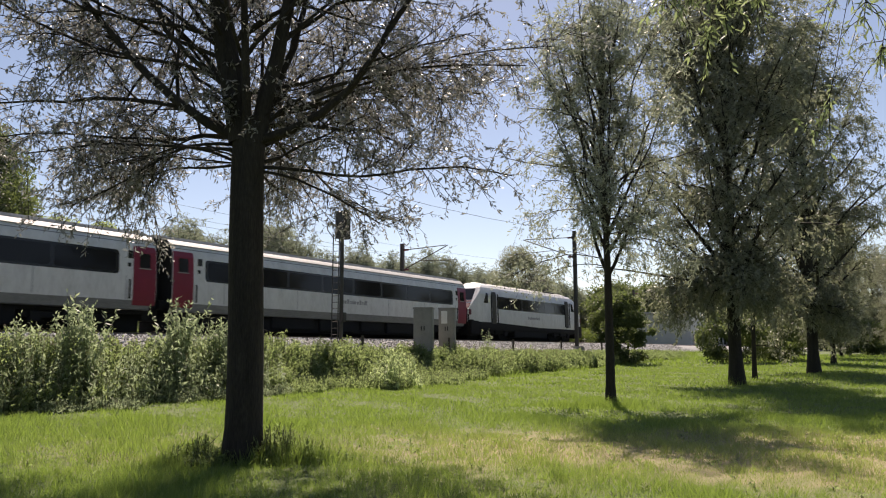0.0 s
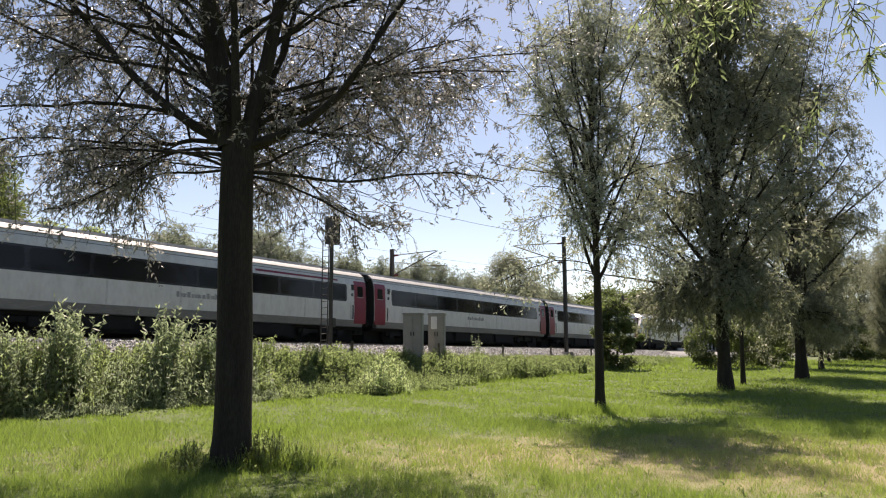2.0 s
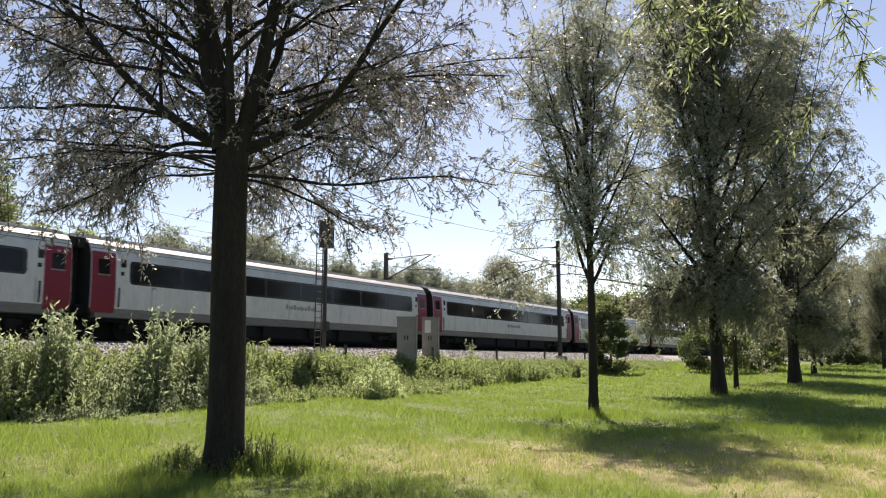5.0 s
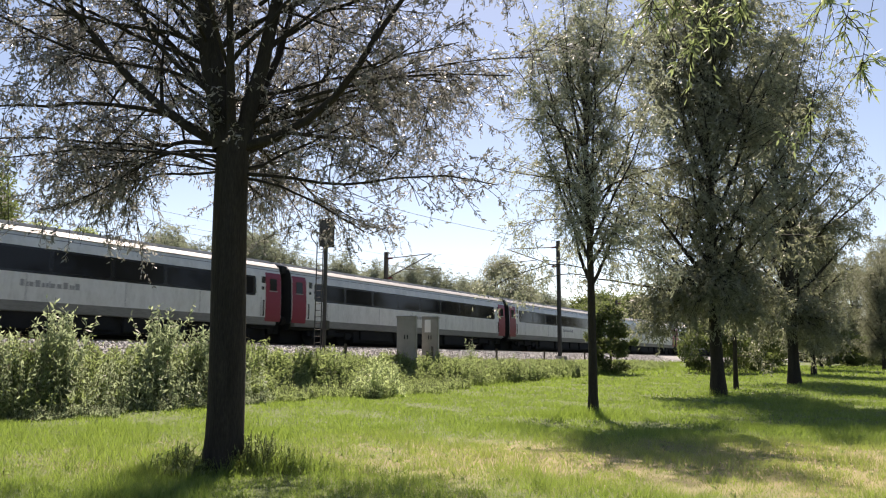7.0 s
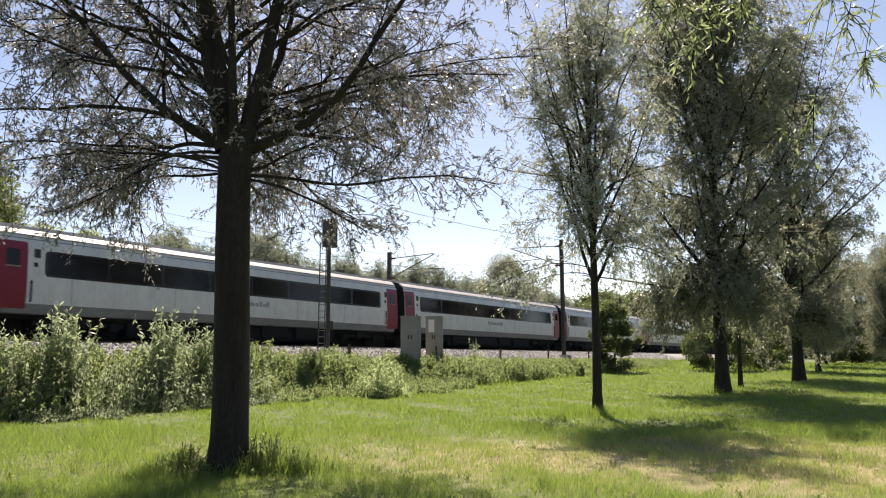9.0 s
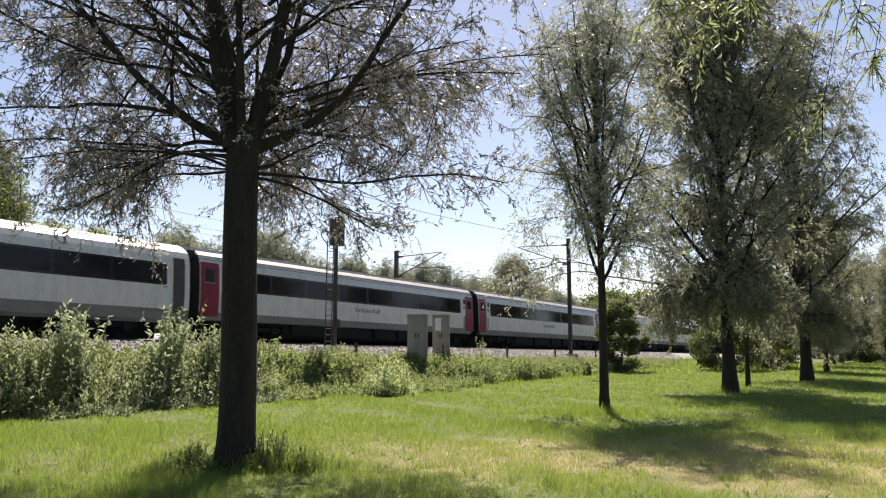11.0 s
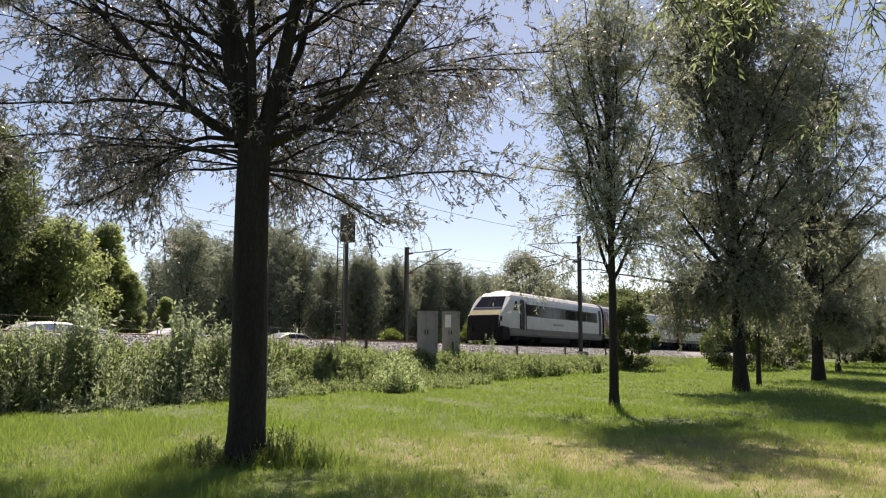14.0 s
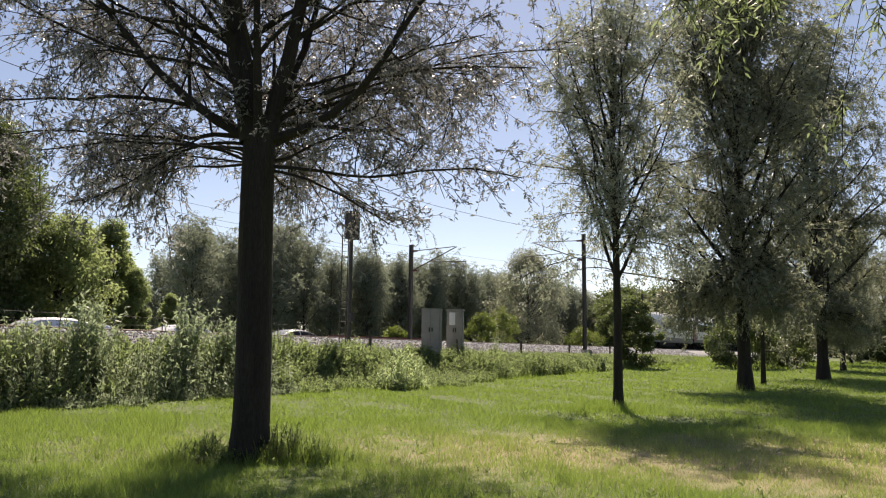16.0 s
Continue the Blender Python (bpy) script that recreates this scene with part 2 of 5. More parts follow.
def ground(x, y):
    """Height of the land: a meadow that rises gently, the railway bank, and level land beyond."""
    x, y = np.asarray(x, float), np.asarray(y, float)
    yy = np.clip(y, 0, 60)
    g = 0.0002 * yy * yy + 0.18 * (1 - np.exp(-np.clip(y - 60, 0, 500) * 0.13))
    p = -x * math.cos(HEAD) + y * math.sin(HEAD)
    bank = smooth(18.5, 21.6, p)
    z = g * (1 - bank) + 1.42 * bank
    far = smooth(32, 34, p)
    z = z * (1 - far) + 1.38 * far
    return z + (0.035 * np.sin(x * 1.3 + 0.7 * y) * np.sin(y * 0.9 - x * 0.4) + 0.02 * np.sin(2.9 * x) * np.cos(2.3 * y)) * (1 - bank)


def lay_ground():
    near = np.arange(-30, 60.01, 0.5)
    gx = np.concatenate([[-2500, -900, -400, -200, -110, -70, -45], near, [75, 100, 150, 260, 500, 1000, 2500]])
    gy = np.concatenate([[-2500, -600, -150, -50, -20, -8], np.arange(0, 75.01, 0.5), [85, 100, 130, 180, 260, 420, 900, 2500]])
    X, Y = np.meshgrid(gx, gy, indexing="ij")
    V = np.stack([X, Y, ground(X, Y)], -1).reshape(-1, 3)
    i = np.arange(len(gx) * len(gy)).reshape(len(gx), len(gy))
    F = np.stack([i[:-1, :-1], i[1:, :-1], i[1:, 1:], i[:-1, 1:]], -1).reshape(-1, 4)
    ob = array_part("ground", V, F, M["meadow"], smooth=True)
    tagged(ob, "rough mown summer meadow rising to the railway bank", "ground", kind="structure")


lay_ground()


def strip(name, profile, s0, s1, mat, label, category, step=4.0):
    """A long structure along the track with a cross-section given as (p, z) pairs."""
    ss = np.arange(s0, s1 + 0.1, step)
    V = np.array([[by_track(s, p, z)[:] for p, z in profile] for s in ss]).reshape(-1, 3)
    k = len(profile)
    i = np.arange(len(ss) * k).reshape(len(ss), k)
    F = np.stack([i[:-1, :-1], i[:-1, 1:], i[1:, 1:], i[1:, :-1]], -1).reshape(-1, 4)
    return tagged(array_part(name, V, F, mat), label, category, kind="structure")


strip("ballast_bed", [(20.95, 1.1), (21.0, 1.4), (22.9, 2.05), (24.0, 2.09), (31.0, 2.09), (32.2, 1.6), (32.25, 1.2)], -60, 300, M["ballast"], "grey crushed stone ballast bed of a double track", "ballast")
strip("car_park", [(33.4, 1.2), (33.45, 1.42), (42.0, 1.42), (42.05, 1.2)], -40, 90, M["tarmac"], "worn dark tarmac of a car park behind the line", "car park")


def lay_ballast_stones():
    rng = np.random.default_rng(5)
    n = 16000
    s, p = rng.uniform(-6, 70, n), 20.8 + 2.6 * rng.random(n)
    z = np.interp(p, [20.8, 21.0, 22.9, 24], [1.39, 1.41, 2.06, 2.1])
    base = np.array([[1, 0, 0], [-1, 0, 0], [0, 1, 0], [0, -1, 0], [0, 0, 1], [0, 0, -1]], float)
    faces = np.array([[4, 0, 2], [4, 2, 1], [4, 1, 3], [4, 3, 0], [5, 2, 0], [5, 1, 2], [5, 3, 1], [5, 0, 3]])
    c = np.array(START)[None] + s[:, None] * np.array(ALONG)[None] + (p - FACE)[:, None] * np.array(ACROSS)[None]
    c[:, 2] = z + 0.01
    v = base[None] * rng.uniform(0.025, 0.065, (n, 6, 1)) + rng.normal(0, 0.008, (n, 6, 3))
    q = rng.random(n) * 6.28
    v = np.stack([v[..., 0] * np.cos(q)[:, None] - v[..., 1] * np.sin(q)[:, None], v[..., 0] * np.sin(q)[:, None] + v[..., 1] * np.cos(q)[:, None], v[..., 2]], -1) + c[:, None]
    f = faces[None] + 6 * np.arange(n)[:, None, None]
    tagged(array_part("ballast_stones", v.reshape(-1, 3), f.reshape(-1, 3), M["stone"]), "loose grey and buff ballast stones on the shoulder", "ballast", kind="stuff")


lay_ballast_stones()


def lay_rails():
    for p in (25.72, 29.12):
        for side in (-0.75, 0.75):
            c = p + side
            strip("rail", [(c - 0.07, RAIL - 0.15), (c - 0.012, RAIL - 0.12), (c - 0.036, RAIL - 0.03), (c - 0.03, RAIL), (c + 0.03, RAIL), (c + 0.036, RAIL - 0.03), (c + 0.012, RAIL - 0.12), (c + 0.07, RAIL - 0.15)], -60, 300, M["railtop"], "brown steel running rail with a worn top", "rail", 12.0)
    quads = boxes((-0.13, 0.13, -1.25, 1.25, -0.15, 0.0))
    v = np.array([w.co[:] for w in quads.verts])
    f = np.array([[w.index for w in face.verts] for face in quads.faces])
    quads.free()
    out, fs, k = [], [], 0
    for p in (25.72, 29.12):
        for s in np.arange(-20, 110, 0.65):
            a = on_track(s, p, RAIL - 0.13)
            out.append(np.array([(a @ Vector(q))[:] for q in v]))
            fs.append(f + 8 * k)
            k += 1
    tagged(array_part("sleepers", np.concatenate(out), np.concatenate(fs), M["sleeper"]), "pale concrete sleepers bedded in the ballast", "sleepers", kind="stuff")


lay_rails()

# ---- the train ----
SECTION = [(1.30, 0.74), (1.36, 1.13), (1.375, 1.55), (1.37, 2.0), (1.33, 2.9), (1.27, 3.15), (1.17, 3.36), (0.98, 3.54), (0.62, 3.69), (0.3, 3.74), (0.0, 3.76)]


def flank(z):
    return float(np.interp(z, [b for _, b in SECTION], [a for a, _ in SECTION]))


def loft(pts, x0, x1, xs=None, shape=None):
    """A shell along x with the half-section pts on both sides; shape(x) gives width share and top height."""
    xs = xs or [x0, x1]
    ring = [(-y, z) for y, z in pts] + [(y, z) for y, z in reversed(pts) if y > 1e-6]
    bm = bmesh.new()
    rows = []
    for x in xs:
        w, top = shape(x) if shape else (1.0, 99)
        rows.append([bm.verts.new((x, y * w, min(z, top))) for y, z in ring])
    for a, b in zip(rows, rows[1:]):
        for i in range(len(ring) - 1):
            bm.faces.new((a[i], a[i + 1], b[i + 1], b[i]))
    for r in (rows[0], rows[-1]):
        try:
            bm.faces.new(r)
        except ValueError:
            pass
    bmesh.ops.remove_doubles(bm, verts=bm.verts, dist=1e-4)
    bmesh.ops.recalc_face_normals(bm, faces=bm.faces)
    return bm


def side_panel(x0, x1, z0, z1, r=0.0, out=0.006, deep=0.02, slant=0.0, w=1.0):
    """A panel that follows the coach's side (y < 0), with rounded corners, standing out by out."""
    zs = sorted({z0, z1, *[z for _, z in SECTION if z0 < z < z1], *([z0 + r * k for k in (0.12, 0.4, 1)] if r else []), *([z1 - r * k for k in (0.12, 0.4, 1)] if r else [])})
    bm = bmesh.new()
    rings = []
    for z in zs:
        d = min(z - z0, z1 - z)
        ins = r - math.sqrt(max(0, r * r - (r - d) ** 2)) if r and d < r else 0.0
        y = -(flank(z) * w + out)
        k = slant * (z - z0)
        rings.append([bm.verts.new((x, yy, z)) for x, yy in ((x0 + ins + k, y), (x1 - ins, y), (x1 - ins, y + deep), (x0 + ins + k, y + deep))])
    for a, b in zip(rings, rings[1:]):
        for i in range(4):
            j = (i + 1) % 4
            bm.faces.new((a[i], a[j], b[j], b[i]))
    bm.faces.new(rings[0][::-1]), bm.faces.new(rings[-1])
    bmesh.ops.recalc_face_normals(bm, faces=bm.faces)
    return bm


def both_sides(ob):
    """The same part on the other side, turned half round."""
    twin = ob.copy()
    scene.collection.objects.link(twin)
    twin.matrix_basis = pose(0, 0, 0, 0, 0, 180)
    for c in ob.children:
        d = c.copy()
        scene.collection.objects.link(d)
        d.parent = twin
    return twin


def bogie(parent, x):
    b = part("bogie", boxes((-1.75, 1.75, -1.12, -0.98, 0.42, 0.62), (-1.75, 1.75, 0.98, 1.12, 0.42, 0.62), (-0.25, 0.25, -1.1, 1.1, 0.35, 0.6), (-1.5, -1.1, -1.2, -1.05, 0.3, 0.62), (1.1, 1.5, -1.2, -1.05, 0.3, 0.62), (-0.3, 0.3, -1.2, -1.05, 0.45, 0.75), bevel=0.02), M["black"], parent, "black welded steel bogie")
    b.location.x = x
    for dx in (-1.3, 1.3):
        w = part("wheelset", tubes(((0, -0.82, 0.457), (0, -0.69, 0.457), 0.457), ((0, 0.69, 0.457), (0, 0.82, 0.457), 0.457), ((0, -1.0, 0.457), (0, 1.0, 0.457), 0.08), sides=20), M["black"], b)
        w.location.x = dx


def lettering(parent, x0, z0, wide, tall):
    """The operator's name as plain bars."""
    rows, x = [], x0
    for k, share in enumerate((0.08, 0.05, 0.09, 0.1, 0.06, 0.05, 0.02, 0.1, 0.1, 0.1, 0.04, 0.05, 0.1)):
        step = wide * share
        hi = tall * (0.55 if k % 3 else 0.8)
        rows.append((x, x + step * 0.75, -flank(z0) - 0.008, -flank(z0) + 0.01, z0, z0 + hi))
        x += step * 1.06
    both_sides(part("lettering", boxes(*rows), M["letter"], parent, "dark grey plain bars of lettering"))


def carriage(stripe=False):
    c = thing("carriage", pose(0, 0, 0), "white passenger coach with black window band and red end doors", "train carriage", "coaches of the train")
    H = 11.2
    part("body", loft([(a, b) for a, b in SECTION if 1.1 < b < 3.4], -H, H), M["white"], c, "white painted bodyside")
    part("skirt", loft([(1.24, 0.79), (1.31, 0.82), (1.358, 1.132)], -H + 0.25, H - 0.25), M["skirt"], c, "dull grey skirt")
    top = [(1.18, 3.36), (1.09, 3.45), (0.98, 3.545)]
    for k in range(8):
        y = 0.93 - k * 0.93 / 8
        z = float(np.interp(y, [0, 0.3, 0.62, 0.98], [3.76, 3.74, 3.69, 3.54]))
        top += [(y, z), (y - 0.01, z + 0.045), (y - 0.06, z + 0.05), (y - 0.07, z + 0.008)]
    part("roof", loft(top + [(0, 3.76)], -H, H), M["roof"], c, "pale weathered ribbed roof")
    both_sides(part("gutter", boxes((-H, H, -1.215, -1.165, 3.335, 3.36)), M["skirt"], c))
    both_sides(part("eaves_strip", side_panel(-H, H, 3.2, 3.228, 0, 0.006), M["skirt"], c))
    for x in (-8.6, -4.2, -0.9, 2.9, 6.4, 9.9):
        both_sides(part("seam", side_panel(x, x + 0.025, 1.16, 2.0, 0, 0.004), M["letter"], c))
    band = part("window_band", side_panel(-9.6, 9.6, 2.03, 2.88, 0.14, 0.005), M["band"], c, "glossy black window band")
    for k in range(8):
        x = -9.45 + k * 2.37
        part("pane", side_panel(x, x + 2.2 if k < 7 else 9.45, 2.11, 2.8, 0.1, 0.011, 0.005), M["glass"], band)
    both_sides(band)
    for x in (-11.18, 10.2):
        d = part("door", side_panel(x, x + 0.98, 0.96, 3.1, 0.06, 0.012), M["red"], c, "red slam door with a drop window")
        part("door_window", side_panel(x + 0.26, x + 0.72, 2.32, 2.84, 0.06, 0.02, 0.006), M["glass"], d)
        part("window_sill", boxes((x + 0.23, x + 0.75, -flank(2.3) - 0.03, -flank(2.3) + 0.01, 2.27, 2.31)), M["steel"], d)
        both_sides(d)
        sx = 1 if x < 0 else -1
        xx = x + (1.12 if x < 0 else -0.16)
        both_sides(part("handrail", tubes(((xx, -1.42, 1.2), (xx, -1.42, 1.85), 0.025), ((xx, -1.42, 1.2), (xx, -1.36, 1.2), 0.02), ((xx, -1.42, 1.85), (xx, -1.36, 1.85), 0.02)), M["black"], c))
        for z0, z1, wide in ((2.62, 2.9, 0.22), (2.32, 2.46, 0.14)):
            both_sides(part("panel", boxes((xx + 0.08 * sx, xx + 0.08 * sx + wide, -flank(z0 + 0.05) - 0.01, -1.2, z0, z1)), M["band"], c, "small black panel as a plain block"))
    for x, e in ((-11.2, -1), (11.2, 1)):
        part("gangway", boxes((min(x, x + e * 0.36), max(x, x + e * 0.36), -0.62, 0.62, 0.45, 3.2), (min(x, x + e * 0.34), max(x, x + e * 0.34), -1.0, 1.0, 3.2, 3.55), bevel=0.03), M["rubber"], c, "black rubber gangway")
        part("end_wall", loft([(1.24, 0.9), *[(y * 0.985, z) for y, z in SECTION if 1.1 < z < 3.5], (0, 3.56)], min(x, x + e * 0.012), max(x, x + e * 0.012)), M["rubber"], c, "black end wall")
        for y in (-0.87, 0.87):
            part("buffer", tubes(((x, y, 1.05), (x + e * 0.3, y, 1.05), 0.2)), M["black"], c)
    bogie(c, -8.0), bogie(c, 8.0)
    # the long centre boxes are filler standing in for shade under the coach
    part("underframe", boxes((-11.1, 11.1, -1.1, 1.1, 0.66, 0.95), (-11.1, 11.1, -0.6, 0.6, 0.04, 0.8), (-6.1, 6.1, -1.1, 1.1, 0.16, 0.8), (-5.6, -2.8, -1.2, 1.2, 0.28, 0.8), (-2.4, 0.3, -1.22, -0.3, 0.25, 0.8), (0.8, 2.6, -1.2, 1.2, 0.3, 0.8), (3.0, 5.6, -1.22, 1.0, 0.24, 0.8), bevel=0.03), M["black"], c, "black underframe with equipment boxes and filler for the shade beneath")
    lettering(c, -1.1, 1.6, 2.2, 0.27)
    if stripe:
        both_sides(part("stripe", side_panel(3.2, 8.9, 3.0, 3.09, 0, 0.006), M["red"], c, "thin red stripe over the windows"))
    return c


def cab_shape(nose):
    """Width and top height of a raked cab whose nose is at -nose."""
    def shape(x):
        d = x + nose
        top = 1.95 + (d - 0.12) * 0.93 if d < 1.62 else 3.345 + (d - 1.62) * 0.5
        return 0.84 + 0.16 * min(1, max(0, d) / 1.3) ** 0.6, max(1.9, top)
    return shape


def power_car(loco):
    if loco:
        c = thing("locomotive", pose(0, 0, 0), "white electric locomotive with black windows and red end", "locomotive")
    else:
        c = thing("driving_trailer", pose(0, 0, 0), "white driving trailer with raked yellow and black cab end", "driving trailer")
    H = 9.3
    sh = cab_shape(H)
    sh2 = (lambda x: (min(sh(x)[0], sh(-x)[0]), min(sh(x)[1], sh(-x)[1]))) if loco else sh
    xs = [-H + d for d in (0, 0.12, 0.35, 0.6, 0.9, 1.2, 1.45, 1.62, 2.0, 2.6)]
    xs += [-x for x in reversed(xs)] if loco else [H]
    lower = [(1.32, 0.95), *[(a, b) for a, b in SECTION if 1.1 < b]]
    part("body", loft(lower, 0, 0, xs, sh2), M["white"], c, "white body with raked cab")
    part("skirt", loft([(1.24, 0.62), (1.32, 0.75), (1.368, 1.14)], 0, 0, [-H + 1.0, -H + 1.4, H - 0.9 if loco else H], sh2), M["black" if loco else "skirt"], c)
    part("roof", loft([(1.0, 3.535), (0.62, 3.705), (0.3, 3.755), (0.0, 3.775)], 0, 0, [-H + 3.2, -H + 3.6, H - 3.6 if loco else H - 0.05, H - 3.2 if loco else H]), M["roof"], c, "pale grey roof")
    ends = (0, 180) if loco else (0,)
    for a in ends:
        turn = pose(0, 0, 0, 0, 0, a)
        pieces = []

        def raked(name, z0, z1, y0, y1, mat, label="", lift=0.012):
            """A panel on the raked cab front between two heights."""
            bm = bmesh.new()
            q = []
            for z, y in ((z0, y0), (z0, -y0), (z1, -y1), (z1, y1)):
                x = -H + 0.12 + max(0, (z - 1.95)) / 0.93
                q.append(bm.verts.new((x - lift, y, z + lift)))
            f = bm.faces.new(q)
            ext = bmesh.ops.extrude_face_region(bm, geom=[f])
            for v in ext["geom"]:
                if isinstance(v, bmesh.types.BMVert):
                    v.co += Vector((0.03, 0, -0.03))
            bmesh.ops.recalc_face_normals(bm, faces=bm.faces)
            o = part(name, bm, mat, c, label)
            o.matrix_basis = turn
            return o
        raked("windscreen", 2.52, 3.26, 1.06, 0.9, M["glass"], "dark two-piece windscreen")
        raked("pillar", 2.5, 3.28, 0.025, 0.025, M["maroon" if loco else "black"], lift=0.03)
        raked("brow", 2.36, 2.46, 1.1, 1.08, M["black" if not loco else "maroon"])
        raked("front_panel", 1.97, 2.28, 1.15, 1.13, M["maroon" if loco else "yellow"], "yellow painted panel" if not loco else "dark red panel")
        o = part("light_band", boxes((-H - 0.03, -H + 0.3, -1.16, 1.16, 1.52, 1.945), (-H + 0.1, -H + 0.5, -1.25, 1.25, 1.52, 1.9), bevel=0.03), M["maroon" if loco else "valance"], c, "dark light cluster band")
        o.matrix_basis = turn
        o = part("valance", boxes((-H - 0.05, -H + 0.5, -1.2, 1.2, 0.3, 1.64), (-H + 0.1, -H + 1.3, -1.34, 1.34, 0.3, 1.25), bevel=0.06), M["valance"], c, "dark grimy lower cab front")
        o.matrix_basis = turn
        for y in (-0.87, 0.87):
            o = part("buffer", tubes(((-H - 0.3, y, 1.05), (-H, y, 1.05), 0.2), sides=14), M["black"], c)
            o.matrix_basis = turn
        for sgn in (-1, 1):
            x = -H + 1.75
            bm = side_panel(x, x + 0.62, 2.35, 3.0, 0.04, 0.008, slant=0.55)
            if sgn > 0:
                bmesh.ops.scale(bm, vec=(1, -1, 1), verts=bm.verts)
                bmesh.ops.reverse_faces(bm, faces=bm.faces)
            o = part("cab_window", bm, M["glass"], c, "dark quarter window")
            o.matrix_basis = turn
            bm = side_panel(x + 1.15, x + 1.75, 1.05, 3.12, 0.05, 0.01)
            if sgn > 0:
                bmesh.ops.scale(bm, vec=(1, -1, 1), verts=bm.verts)
                bmesh.ops.reverse_faces(bm, faces=bm.faces)
            o = part("cab_door", bm, M["mast"], c, "dark grey cab door with black handrails")
            for k in (1.0, 1.9):
                h = part("handrail", tubes(((x + k, sgn * 1.41, 1.1), (x + k, sgn * 1.38, 3.0), 0.035)), M["black"], o)
            o.matrix_basis = turn
    b0, b1 = (-5.7, 5.7) if loco else (-5.6, 8.2)
    band = part("window_band", side_panel(b0, b1, 2.03, 2.86, 0.08, 0.006), M["band"], c, "glossy black window band")
    n = 6
    for k in range(n):
        x = b0 + 0.12 + k * (b1 - b0 - 0.2) / n
        part("pane", side_panel(x, x + (b1 - b0) / n - 0.2, 2.1, 2.78, 0.05, 0.012, 0.005), M["glass"], band)
    if loco:
        both_sides(band)
    else:
        far = side_panel(b0, b1, 2.03, 2.86, 0.08, 0.006)
        bmesh.ops.scale(far, vec=(1, -1, 1), verts=far.verts)
        bmesh.ops.recalc_face_normals(far, faces=far.faces)
        part("window_band", far, M["band"], c, "glossy black window band")
    lettering(c, -1.0, 1.5, 2.0, 0.25)
    if not loco:
        for sgn in (1, -1):
            bm = side_panel(8.5, 9.05, 1.0, 3.1, 0.05, 0.012)
            bmesh.ops.scale(bm, vec=(1, sgn, 1), verts=bm.verts)
            bmesh.ops.recalc_face_normals(bm, faces=bm.faces)
            part("door", bm, M["mast"], c, "dark grey vestibule door")
        part("gangway", boxes((H, H + 0.16, -0.62, 0.62, 0.95, 3.3), bevel=0.03), M["rubber"], c)
    else:
        part("pantograph", tubes(((3.2, -0.6, 3.8), (5.0, -0.5, 4.1), 0.04), ((3.2, 0.6, 3.8), (5.0, 0.5, 4.1), 0.04), ((5.0, -0.5, 4.1), (3.4, -0.3, 4.55), 0.035), ((5.0, 0.5, 4.1), (3.4, 0.3, 4.55), 0.035), ((3.4, -0.8, 4.58), (3.4, 0.8, 4.58), 0.04), ((3.2, -0.7, 3.72), (5.0, -0.7, 3.72), 0.05), ((3.2, 0.7, 3.72), (5.0, 0.7, 3.72), 0.05)), M["mast"], c, "dark folding pantograph")
    bogie(c, -5.4), bogie(c, 5.4)
    # the long centre box is filler that blackens the shaded gap below
    part("underframe", boxes((-8.3, H - 0.9, -0.6, 0.6, 0.04, 0.7), (-7.9, H - 1.2, -1.1, 1.1, 0.55, 0.98), (-2.9, 2.6, -1.22, 1.22, 0.22, 0.8), bevel=0.04), M["black"], c, "black underframe with filler for the shade beneath")
    return c


PITCH = 23.15


def train():
    made = []
    plain_one = carriage()
    first = carriage(True)
    made.append((power_car(True), PITCH + 9.45))
    for k in range(9):
        ob = plain_one if k == 0 else first if k == 2 else copy_thing(plain_one, pose(0, 0, 0))
        made.append((ob, PITCH * 0.5 - PITCH * k))
    made.append((power_car(False), -8 * PITCH - 9.45))
    return made


TRAIN = train()

# ---- plants ----


def rand_dirs(rng, n):
    v = rng.normal(size=(n, 3))
    return v / np.linalg.norm(v, axis=1, keepdims=True)


def unit(v):
    return v / np.maximum(np.linalg.norm(v, axis=-1, keepdims=True), 1e-9)


def leaf_quads(base, way, length, width, rng):
    """Pointed leaves: a folded rhomb from base along way."""
    n = len(base)
    side = unit(np.cross(way, rand_dirs(rng, n)))
    mid = base + way * (length * 0.45)[:, None]
    v = np.stack([base, mid + side * (width / 2)[:, None], base + way * length[:, None], mid - side * (width / 2)[:, None]], 1).reshape(-1, 3)
    return v, np.arange(4 * n).reshape(n, 4)


def thin_tubes(a, b, c, r0, r1):
    """Many three-sided twigs through a, b and c."""
    n = len(a)
    w = unit(c - a)
    s1 = unit(np.cross(w, np.array([0.31, 0.22, 0.93])))
    s2 = np.cross(w, s1)
    rings = []
    for q, r in ((a, r0), (b, (r0 + r1) / 2), (c, r1)):
        for k in range(3):
            g = 2.094 * k
            rings.append(q + (s1 * math.cos(g) + s2 * math.sin(g)) * np.asarray(r).reshape(-1, 1))
    v = np.stack(rings, 1).reshape(-1, 3)
    f = np.array([[i + k, i + (k + 1) % 3, i + 3 + (k + 1) % 3, i + 3 + k] for i in (0, 3) for k in range(3)])
    return v, (f[None] + 9 * np.arange(n)[:, None, None]).reshape(-1, 4)


